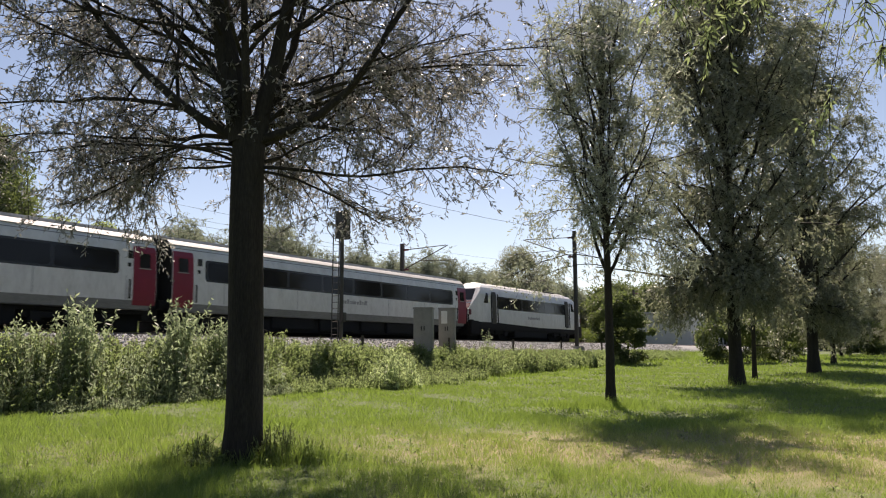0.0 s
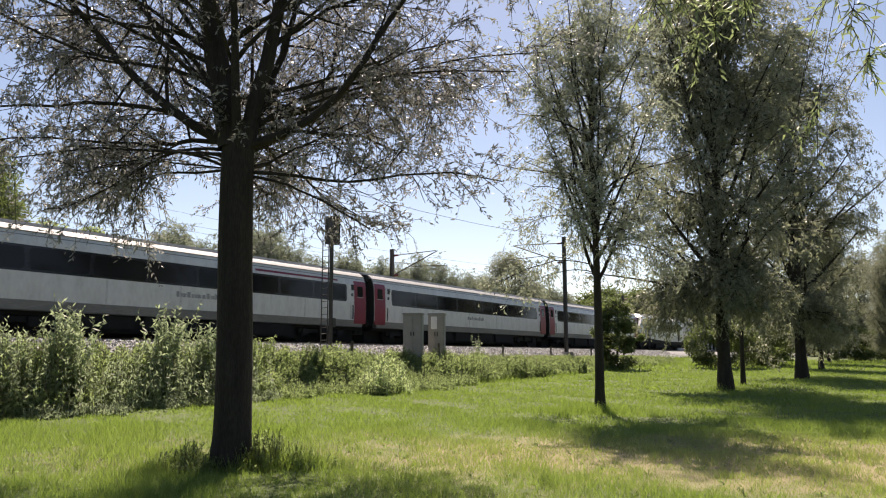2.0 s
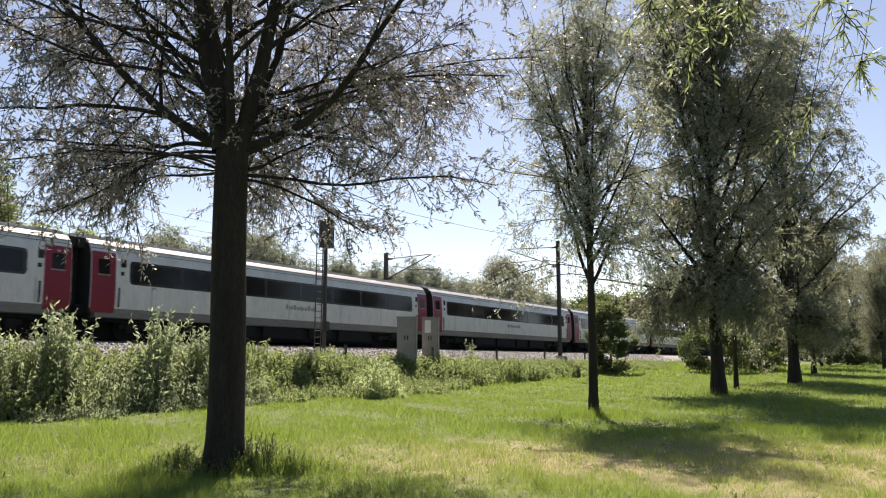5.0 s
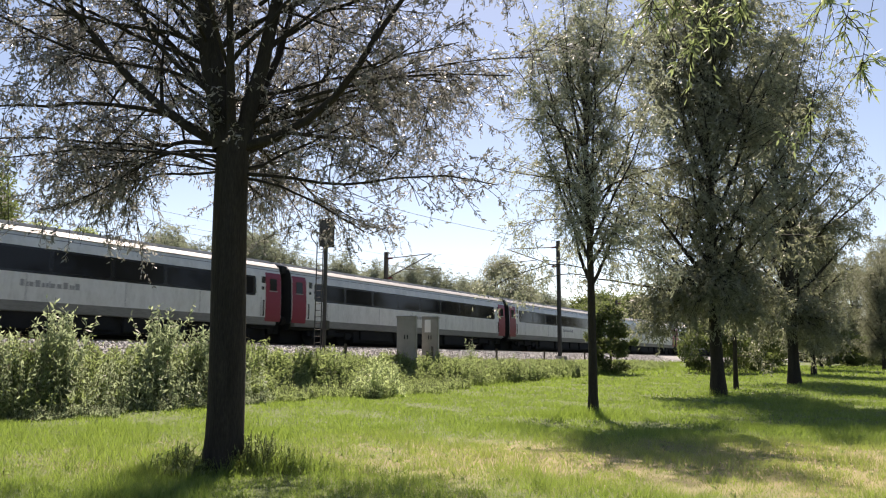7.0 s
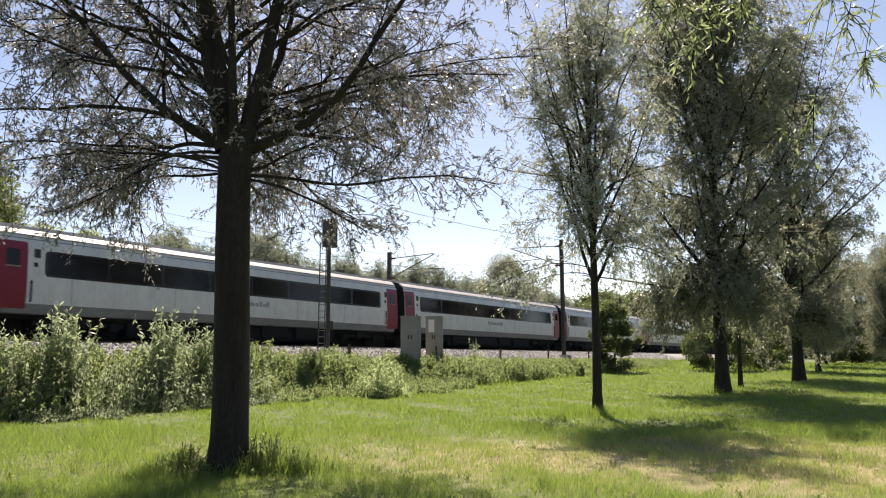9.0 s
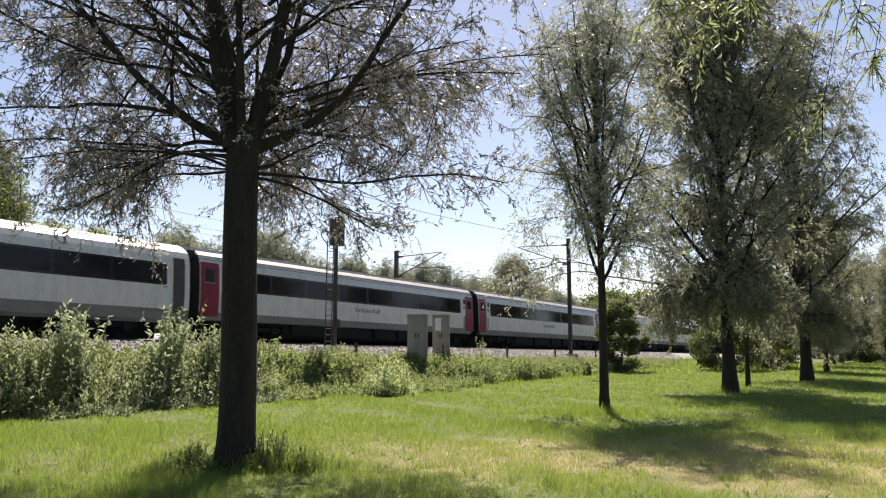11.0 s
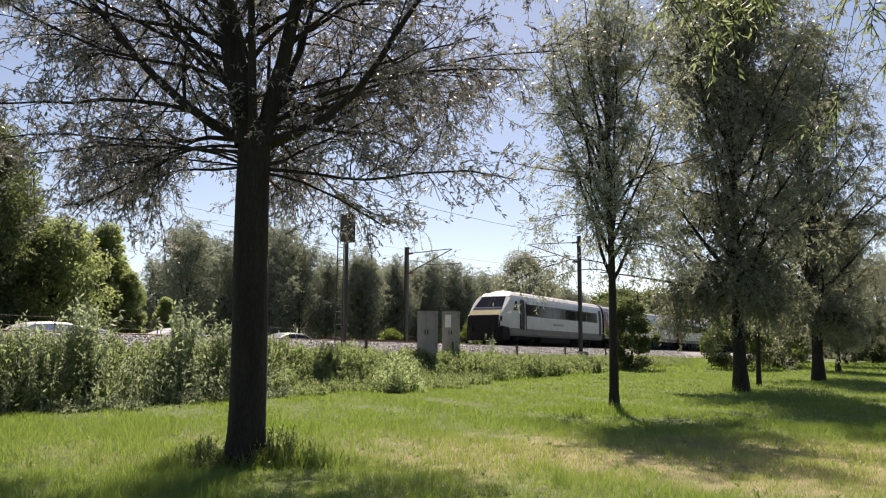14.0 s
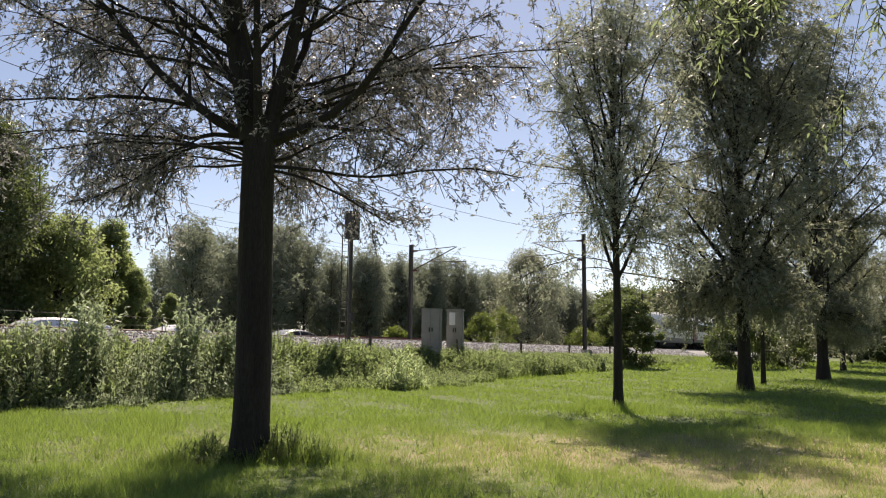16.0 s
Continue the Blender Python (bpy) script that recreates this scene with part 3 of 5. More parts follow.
def limb_tubes(limbs, sides=8):
    """Tapered limbs: each a pair of points (n, 3) and radii (n)."""
    V, F, k = [], [], 0
    for pts, rad in limbs:
        pts = np.asarray(pts)
        w = unit(np.gradient(pts, axis=0))
        ref = np.array([1.0, 0.1, 0.05]) if abs(w[0][2]) > 0.6 else np.array([0.05, 0.1, 1.0])
        s1 = unit(np.cross(w, ref))
        s2 = np.cross(w, s1)
        g = np.arange(sides) * 2 * math.pi / sides
        ring = pts[:, None] + (s1[:, None] * np.cos(g)[None, :, None] + s2[:, None] * np.sin(g)[None, :, None]) * np.asarray(rad)[:, None, None]
        V.append(ring.reshape(-1, 3))
        i = k + np.arange(len(pts) * sides).reshape(len(pts), sides)
        j = np.roll(i, -1, axis=1)
        F.append(np.stack([i[:-1], j[:-1], j[1:], i[1:]], -1).reshape(-1, 4))
        k += len(pts) * sides
    return np.concatenate(V), np.concatenate(F)


def curve_from(rng, a, way, length, lift, n=7, wobble=0.12):
    """A limb's line from a: it bends upwards by lift (downwards if negative) and wanders."""
    pts = [np.array(a, float)]
    w = np.array(way, float)
    for k in range(n - 1):
        w = unit(w + np.array([0, 0, lift / n]) + rng.normal(0, wobble, 3) / 2)
        pts.append(pts[-1] + w * length / (n - 1))
    return np.array(pts)


def grow(rng, limbs, twigs_per_m, twig_len, leaves_per_m, leaf_len, leaf_w, droop, sub_share=0.42, sub_per_m=2.6, radius_cut=0.004, envelope=None, low=0.0, fine_per_m=4.0, fine_len=0.6, skip=1, twig_tubes=False, bare=0.4):
    """Side branches, twigs and leaves on the given limbs. Returns limbs with branches, twig arrays and leaf arrays."""
    subs = []
    for order, (pts, rad) in enumerate(limbs):
        lowest = bare if order == 0 else low
        L = np.linalg.norm(np.diff(pts, axis=0), axis=1).sum()
        for _ in range(int(L * sub_per_m)):
            f = lowest + (1 - lowest) * rng.random() ** 0.8
            x = f * (len(pts) - 1)
            i = min(int(x), len(pts) - 2)
            a = pts[i] + (pts[i + 1] - pts[i]) * (x - i)
            w = unit(pts[i + 1] - pts[i])
            out = unit(w * 0.75 + rand_dirs(rng, 1)[0] * 0.85 + np.array([0, 0, 0.05]))
            sl = L * sub_share * rng.uniform(0.45, 1.0) * (1.05 - 0.6 * f)
            r0 = min(0.5 * float(np.interp(x, range(len(pts)), rad)), 0.006 + 0.011 * sl)
            p = curve_from(rng, a, out, sl, -0.25 * droop, 5, 0.25)
            subs.append((p, np.linspace(r0, max(radius_cut, r0 * 0.3), 5)))
    # a second order of thin side branches
    S, E = [], []
    for pts, rad in subs + [(p[len(p) // 3:], r) for p, r in limbs[skip:]]:
        L = np.linalg.norm(np.diff(pts, axis=0), axis=1).sum()
        n = max(2, int(L * fine_per_m))
        x = (0.1 + 0.9 * rng.random(n)) * (len(pts) - 1)
        i = np.minimum(x.astype(int), len(pts) - 2)
        at0 = pts[i] + (pts[i + 1] - pts[i]) * (x - i)[:, None]
        w = unit(unit(pts[i + 1] - pts[i]) * 0.8 + rand_dirs(rng, n) * 0.8)
        S.append(at0), E.append(w * (fine_len * rng.uniform(0.45, 1.2, n))[:, None])
    S, E = np.concatenate(S), np.concatenate(E)
    sagv = np.array([0, 0, -1.0]) * droop * 0.35
    fl = np.linalg.norm(E, axis=1, keepdims=True)
    fine = thin_tubes(S, S + E * 0.5 + sagv * fl * 0.25, S + E + sagv * fl, np.full(len(S), 0.006), np.full(len(S), 0.003))
    n = max(2, int(twigs_per_m * fine_len))
    u = rng.uniform(0.15, 1.0, (len(S), n, 1))
    a = (S[:, None] + E[:, None] * u + sagv * fl[:, None] * u * u).reshape(-1, 3)
    w = unit(np.repeat(unit(E), n, 0) * 0.7 + rand_dirs(rng, len(a)) * 0.8)
    if envelope is not None:
        keep = envelope(a, rng)
        a, w = a[keep], w[keep]
    n = len(a)
    tl = twig_len * rng.uniform(0.5, 1.25, n)
    dr = droop * rng.uniform(0.3, 1.0, n)

    def at(u):
        return a + w * (tl * u)[:, None] + np.stack([0 * u, 0 * u, -dr * tl * u * u], -1) * np.ones((n, 1))
    one = np.ones(n)
    tw = thin_tubes(at(0 * one), at(0.5 * one), at(one), 0.004 * one, 0.0015 * one)
    tw = (np.concatenate([fine[0], tw[0]]), np.concatenate([fine[1], tw[1] + len(fine[0])])) if twig_tubes else fine
    m = max(2, int(leaves_per_m * twig_len))
    B, W = [], []
    for k in range(m):
        u = np.clip((k + rng.random(n)) / m, 0.05, 1.0)
        B.append(at(u))
        tang = unit(w + np.stack([0 * u, 0 * u, -2 * dr * u], -1))
        W.append(unit(tang * 0.55 + rand_dirs(rng, n) * 0.75 + np.array([0, 0, -0.35 * droop])))
    B, W = np.concatenate(B), np.concatenate(W)
    k = len(B)
    lv = leaf_quads(B, W, leaf_len * rng.uniform(0.6, 1.25, k), leaf_w * rng.uniform(0.7, 1.2, k), rng)
    return limbs + subs, tw, lv


def plant_tree(name, place, label, category, limbs, spec, leaf, rng, group="", twigs=True, sides=9):
    t = thing(name, pose(*place), label, category, group)
    allp, tw, lv = grow(rng, limbs, **spec)
    main, rest = allp[:len(limbs)], allp[len(limbs):]
    v, f = limb_tubes(main, sides)
    v2, f2 = limb_tubes(rest, 4)
    parts = [(v, f), (v2, f2)] + ([tw] if twigs else [])
    count = np.cumsum([0] + [len(q[0]) for q in parts])
    array_part("trunk", np.concatenate([q[0] for q in parts]), np.concatenate([q[1] + c for q, c in zip(parts, count)]), M["bark"], t, smooth=True)
    array_part("crown", *lv, leaf, t)
    return t


def sprays(size, least, most, base=0.0, top=1.0):
    """Keeps twigs in loose sprays with gaps between them; fewer from base up to top if those are heights."""
    def keep(a, rng):
        q = a * (2 * math.pi / size)
        wave = np.sin(q[:, 0] + 1.3 * np.sin(q[:, 1] * 0.7)) * np.sin(q[:, 1] * 1.1 + 0.9 * np.sin(q[:, 2])) + np.sin(q[:, 2] * 1.2 + 1.1 * np.sin(q[:, 0] * 0.8))
        share = least + (most - least) * np.clip(0.5 + 0.55 * wave, 0, 1)
        low = np.clip((top - a[:, 2]) / max(top - base, 0.01), 0, 1)
        return rng.random(len(a)) < share + (1 - share) * low * 0.9
    return keep


def trunk_line(rng, height, r0, r1, flare=1.35, lean=(0, 0), n=12):
    z = np.linspace(-0.15, height, n)
    k = z / height
    x = lean[0] * k + 0.03 * np.sin(k * 5 + rng.random() * 6)
    y = lean[1] * k + 0.03 * np.cos(k * 4 + rng.random() * 6)
    r = r0 + (r1 - r0) * np.clip(k, 0, 1)
    r = r * (1 + (flare - 1) * np.exp(-np.clip(z, 0, None) / 0.22))
    return np.stack([x, y, z], -1), r


def aim(az, el):
    """A direction: az degrees from +x towards +y, el degrees up."""
    a, e = radians(az), radians(el)
    return np.array([math.cos(a) * math.cos(e), math.sin(a) * math.cos(e), math.sin(e)])


def limb(rng, a, az, el, length, r0, lift=0.2, n=8, r1=0.012, wobble=0.17):
    return curve_from(rng, a, aim(az, el), length, lift, n, wobble), np.linspace(r0, r1, n) ** 1.0


def bough(rng, z, az, rises, length, r0, n=11, r1=0.008, reach=0.12):
    """A bough whose rise in degrees runs through the given values from its root to its tip."""
    pts = [np.array([reach * math.cos(radians(az)), reach * math.sin(radians(az)), z])]
    turn = az
    for k in range(n - 1):
        rise = float(np.interp(k / (n - 2), np.linspace(0, 1, len(rises)), rises)) + rng.normal(0, 3)
        turn += rng.normal(0, 4)
        pts.append(pts[-1] + aim(turn, rise) * length / (n - 1))
    return np.array(pts), np.linspace(r0, r1, n)


def near_willow():
    rng = np.random.default_rng(11)
    limbs = [trunk_line(rng, 4.75, 0.25, 0.225, 1.25, n=16)]
    # two leaders rise from the fork, with two strong boughs and some lower sweeping ones
    limbs += [bough(rng, 4.4, 178, (76, 80, 86, 84), 6.8, 0.2, reach=0.1, r1=0.03), bough(rng, 4.4, 0, (80, 82, 78), 6.2, 0.125, reach=0.1),
              bough(rng, 4.42, 356, (12, 46, 56, 44, 34), 5.0, 0.07), bough(rng, 4.42, 182, (30, 46, 50, 42), 5.8, 0.075),
              bough(rng, 4.46, 178, (34, 12, -3, 2, 0), 4.8, 0.042), bough(rng, 4.05, 4, (-4, -8, 4, 2, -14), 3.6, 0.026),
              bough(rng, 4.35, 176, (10, -20, -36, -22), 2.6, 0.026), bough(rng, 4.0, 8, (-8, -26, -34), 1.9, 0.022),
              bough(rng, 4.6, 6, (40, 20, 8, 4), 4.2, 0.035), bough(rng, 4.3, 184, (4, 4, -8), 3.0, 0.025),
              bough(rng, 4.4, 270, (70, 72, 66), 4.6, 0.07), bough(rng, 4.4, 80, (62, 70, 66), 4.8, 0.08)]
    limbs += [bough(rng, 4.1 + 0.05 * (k % 3), 84 + 24 * k, (22, 10, 0, -8), 4.2 + 0.3 * (k % 4), 0.022) for k in range(4)]
    limbs += [bough(rng, z, az, (34, 33, 24), L, 0.03, reach=0.3) for z, az, L in ((5.9, 12, 5.6), (6.5, 348, 5.4), (6.9, 4, 5.2))]
    limbs += [bough(rng, 4.7, 22 + 17 * k, (28, 22, 12, 4), 4.6, 0.024) for k in range(4)]
    limbs += [bough(rng, 4.9 + 0.28 * k, 70 + 97 * k, (40, 46, 40), 2.6, 0.03, reach=0.3) for k in range(9)]
    for z, az, el, L, r in ((4.5, 75, 22, 4.4, 0.05), (4.5, 105, 20, 4.2, 0.05), (4.7, 135, 24, 4.6, 0.05), (4.6, 45, 22, 4.4, 0.05), (4.3, 60, 28, 5.0, 0.06), (4.4, 120, 28, 5.0, 0.06), (4.6, 92, 30, 4.8, 0.06), (5.2, 200, 36, 5.2, 0.05), (5.4, 340, 34, 4.9, 0.05), (5.8, 160, 38, 4.9, 0.05),
                            (5.9, 20, 36, 4.7, 0.05), (6.3, 90, 45, 3.4, 0.04), (4.1, 150, 15, 3.2, 0.03), (4.1, 25, 12, 3.4, 0.03), (6.8, 190, 45, 3.0, 0.04), (7.0, 0, 45, 3.0, 0.04), (6.2, 184, 32, 5.6, 0.045), (5.2, 172, 54, 5.6, 0.05), (6.4, 350, 34, 4.6, 0.045), (4.1, 200, 14, 2.4, 0.02), (4.1, 170, 14, 2.4, 0.02), (5.3, 178, 26, 6.0, 0.04), (5.7, 190, 36, 5.6, 0.045), (5.9, 4, 40, 4.8, 0.045), (4.1, 100, 5, 3.6, 0.03), (5.9, 174, 34, 6.4, 0.045), (5.6, 186, 27, 5.8, 0.045), (5.0, 150, 16, 5.0, 0.04), (5.1, 30, 16, 5.0, 0.04)):
        off = -0.3 if z > 5 else 0.0
        limbs.append(limb(rng, [off + 0.05 * math.cos(radians(az)), 0.05 * math.sin(radians(az)), z], az, el, L, r * 0.72, 0.12 if el > 15 else 0.06, 10, 0.006, 0.3))
    plant_tree("willow_tree", (-2.89, 11.07, float(ground(-2.89, 11.07))), "large willow with dark straight trunk and open grey-green crown", "tree", limbs,
               dict(twigs_per_m=8.8, twig_len=0.28, leaves_per_m=36, leaf_len=0.08, leaf_w=0.026, droop=0.45, envelope=sprays(0.9, 0.42, 1.0, -1.0, 0.0), sub_share=0.4, sub_per_m=3.3, low=0.15, fine_per_m=4.6, fine_len=0.64, twig_tubes=True, skip=1, bare=0.94), M["willow"], rng, "planted row of willows", sides=14)


near_willow()


def upright_willow(name, place, rng, height, r0, low, spread, n_limbs, spec, leaf, label, lean=(0, 0), skirt=0, rise=38, hang=0.0, steep=68, sweep=(0.5, 0.85), fall=-1.0):
    """A tall willow: one leader and many steep limbs; skirt adds hanging limbs near the ground."""
    limbs = [trunk_line(rng, height * 0.94, r0, 0.02, 1.4, lean, 16)]
    for k in range(n_limbs):
        f = (k + 0.5) / n_limbs
        z = low + (height * 0.8 - low) * f ** 1.1
        az = k * 137.5 + rng.uniform(-25, 25)
        el = rise + (steep - rise) * f + rng.uniform(-6, 6)
        shape = math.sin(math.pi * min(1, 0.3 + 0.72 * f)) ** 0.7
        L = spread * shape / max(0.3, math.cos(radians(el))) * rng.uniform(0.75, 1.05)
        L = min(L, (height - z) / max(0.3, math.sin(radians(el))) * 1.0)
        limbs.append(limb(rng, [lean[0] * z / height, lean[1] * z / height, z], az, el, L, r0 * (0.42 - 0.25 * f), 0.15, 8, 0.008))
    for k in range(skirt):
        az = k * 137.5 + 40
        limbs.append(limb(rng, [0, 0, low * rng.uniform(0.85, 1.35) + hang], az, 26, spread * rng.uniform(*sweep), r0 * 0.12, fall, 8, 0.006))
    return plant_tree(name, place, label, "tree", limbs, spec, leaf, rng, "planted row of willows")


def row_of_willows():
    def z(x, y):
        return float(ground(x, y))
    upright_willow("willow_tree", (4.01, 21.51, z(4.01, 21.51)), np.random.default_rng(3), 11.6, 0.13, 3.3, 2.3, 27,
                   dict(twigs_per_m=7.6, twig_len=0.34, leaves_per_m=25, leaf_len=0.12, leaf_w=0.034, droop=0.8, envelope=sprays(1.1, 0.7, 1.0, -1.0, 0.0), sub_share=0.4, sub_per_m=3.4, low=0.08, fine_per_m=4.2, fine_len=0.6), M["willow_young"],
                   "slender young willow with thin trunk and airy crown", skirt=10, rise=56, steep=76, hang=0.7, sweep=(0.8, 1.2))
    spec = dict(twigs_per_m=7.0, twig_len=0.42, leaves_per_m=17, leaf_len=0.172, leaf_w=0.054, droop=0.95, envelope=sprays(1.7, 0.6, 1.0, 3.0, 7.5), sub_share=0.42, sub_per_m=2.9, low=0.02, fine_per_m=3.6, fine_len=0.8, bare=0.16)
    big = upright_willow("willow_tree", (10.64, 31.18, z(10.64, 31.18)), np.random.default_rng(7), 18.6, 0.26, 2.9, 3.9, 38, spec, M["willow_mid"],
                         "tall dense willow with drooping lower branches", skirt=36, rise=42, steep=76, sweep=(0.2, 0.85), fall=-1.5, hang=0.9)
    other = upright_willow("willow_tree", (18.22, 41.93, z(18.22, 41.93)), np.random.default_rng(9), 19.6, 0.29, 2.8, 3.9, 40, spec, M["willow_mid"],
                           "tall dense willow with broad drooping crown", skirt=30, hang=0.6, rise=42, steep=76, sweep=(0.25, 0.65), fall=-1.5)
    for src, x, y, turn, size in ((big, 25.0, 54.5, 70, 0.62), (other, 30.5, 66.5, 130, 0.62), (big, 36.5, 78, 200, 0.6), (other, 43, 90, 20, 0.6), (other, 50.0, 98.0, 250, 0.7), (big, 41.5, 75.0, 310, 0.62), (other, 46.5, 83.0, 40, 0.7), (big, 36.0, 66.0, 15, 0.5)):
        copy_thing(src, pose(x, y, z(x, y), 0, 0, turn)).scale = (size, size, size)
    slim = upright_willow("willow_sapling", (12.88, 35.47, z(12.88, 35.47)), np.random.default_rng(13), 7.0, 0.11, 2.6, 1.3, 10, spec, M["willow_mid"], "slim willow sapling beside a taller willow")
    for x, y, turn in ((19.92, 45.46, 40), (24.5, 57.0, 90)):
        copy_thing(slim, pose(x, y, z(x, y), 0, 0, turn))


row_of_willows()


def overhanging_willow():
    """A willow beside the camera, out of the picture, whose twigs hang into it."""
    rng = np.random.default_rng(21)
    limbs = [trunk_line(rng, 4.2, 0.2, 0.15, 1.3)]
    base = np.array([5.2, 1.2, 0.0])
    for z, tx, ty, tz, r in ((3.9, 1.12, 3.72, 3.14, 0.005), (3.9, 1.28, 3.7, 3.06, 0.005), (3.9, 1.22, 3.78, 2.96, 0.004), (3.9, 1.02, 3.77, 3.16, 0.005), (3.9, 1.42, 3.65, 3.16, 0.005), (3.8, 1.65, 3.75, 2.53, 0.003), (3.8, 1.74, 3.67, 2.66, 0.003), (3.8, 1.84, 3.51, 2.98, 0.005), (3.8, 1.76, 3.5, 3.12, 0.005), (3.8, 1.92, 3.56, 2.78, 0.005), (4.0, 3.4, 3.6, 4.9, 0.05), (4.1, 6.5, 0.5, 6.0, 0.06), (4.1, 5.5, -1.5, 6.0, 0.06)):
        a, b = np.array([0, 0, z]), np.array([tx, ty, tz]) - base
        u = np.linspace(0, 1, 8)[:, None]
        c = b + np.array([0.12, -0.15, 2.2])
        pts = a * (1 - u) ** 2 + c * 2 * u * (1 - u) + b * u * u
        limbs.append((pts, np.linspace(r, 0.0015, 8)))
    t = thing("willow_tree", pose(*base), "willow with pale green twigs hanging close by", "tree")
    boughs = [limb(rng, [0, 0, 3.6 + 0.12 * k], -150 + 23 * k, 38 + 3 * (k % 4), 3.2, 0.05, 0.1, 8, 0.008) for k in range(9)]
    grown, fine, leaves = grow(rng, boughs, twigs_per_m=7, twig_len=0.4, leaves_per_m=18, leaf_len=0.1, leaf_w=0.024, droop=0.7, sub_per_m=2.6, fine_per_m=4, skip=0, bare=0.2)
    v, f = limb_tubes(limbs, 8)
    v2, f2 = limb_tubes(grown, 5)
    boughs_at = (np.concatenate([v, v2]), np.concatenate([f, f2 + len(v)]))
    array_part("bough_crown", *leaves, M["willow_mid"], t)
    S, W = [], []
    for pts, _ in limbs[1:]:
        few = pts[-1][2] < 2.7
        for _ in range(4 if few else 11):
            x = rng.uniform(0.99 if few else 0.965, 1.0) * 7
            i = min(int(x), 6)
            S.append(pts[i] + (pts[i + 1] - pts[i]) * (x - i))
            W.append(unit(np.array([0, 0, -0.25]) + rand_dirs(rng, 1)[0]))
    a, w = np.array(S), np.array(W)
    n = len(a)
    tl = rng.uniform(0.07, 0.18, n)

    def at(u):
        return a + w * (tl * u)[:, None] + np.array([0, 0, -1.0])[None] * (tl * u * u)[:, None] * 0.6
    one = np.ones(n)
    tw = thin_tubes(at(0 * one), at(0.5 * one), at(one), 0.003 * one, 0.0012 * one)
    array_part("trunk", np.concatenate([boughs_at[0], tw[0]]), np.concatenate([boughs_at[1], tw[1] + len(boughs_at[0])]), M["bark"], t, smooth=True)
    B, D = [], []
    for k in range(9):
        u = np.clip((k + rng.random(n)) / 9, 0.05, 1)
        B.append(at(u))
        D.append(unit(w * 0.5 + rand_dirs(rng, n) * 0.8 + np.array([0, 0, -0.5])))
    B, D = np.concatenate(B), np.concatenate(D)
    array_part("crown", *leaf_quads(B, D, rng.uniform(0.035, 0.07, len(B)), rng.uniform(0.008, 0.014, len(B)), rng), M["willow_near"], t)


overhanging_willow()


def clump_tree(name, place, rng, height, radius, low, leaf, leaf_size, n_clumps, per_clump, label, group="", trunk_r=0.2, pointed=0.0):
    """A broad-leaved tree or shrub: trunk, limbs to clumps, each clump a loose ball of leaves."""
    limbs = [trunk_line(rng, height * 0.8, trunk_r, 0.03, 1.3)]
    C, R = [], []
    for k in range(n_clumps):
        f = rng.random() ** 0.85
        z = low + (height - low) * f
        prof = (math.sin(math.pi * min(1.0, 0.16 + 0.8 * f)) ** 0.6) * (1 - pointed * f)
        g, q = rng.uniform(0, 6.283), radius * prof * rng.uniform(0.45, 1.0)
        c = np.array([q * math.cos(g), q * math.sin(g), z])
        C.append(c), R.append(radius * rng.uniform(0.16, 0.34))
        if k % 4 == 0:
            a = np.array([0, 0, max(0.1, min(height * 0.75, z * 0.62))])
            u = np.linspace(0, 1, 6)[:, None]
            limbs.append((a + (c - a) * u + np.array([0, 0, -0.1 * radius]) * np.sin(u * math.pi), np.linspace(trunk_r * 0.3, 0.012, 6)))
    C, R = np.array(C), np.array(R)
    i = np.repeat(np.arange(n_clumps), per_clump)
    d = rand_dirs(rng, len(i))
    B = C[i] + d * (R[i] * rng.random(len(i)) ** 0.45)[:, None] * np.array([1, 1, 0.8])
    W = unit(d * 0.6 + rand_dirs(rng, len(i)) * 0.6 + np.array([0, 0, -0.35]))
    keep = B[:, 2] > 0.05
    B, W = B[keep], W[keep]
    k = len(B)
    t = thing(name, pose(*place), label, "shrub" if height < 6 else "tree", group)
    array_part("trunk", *limb_tubes(limbs, 6), M["bark"], t, smooth=True)
    array_part("crown", *leaf_quads(B, W, leaf_size * rng.uniform(0.6, 1.3, k), leaf_size * 0.55 * rng.uniform(0.6, 1.2, k), rng), leaf, t)
    return t


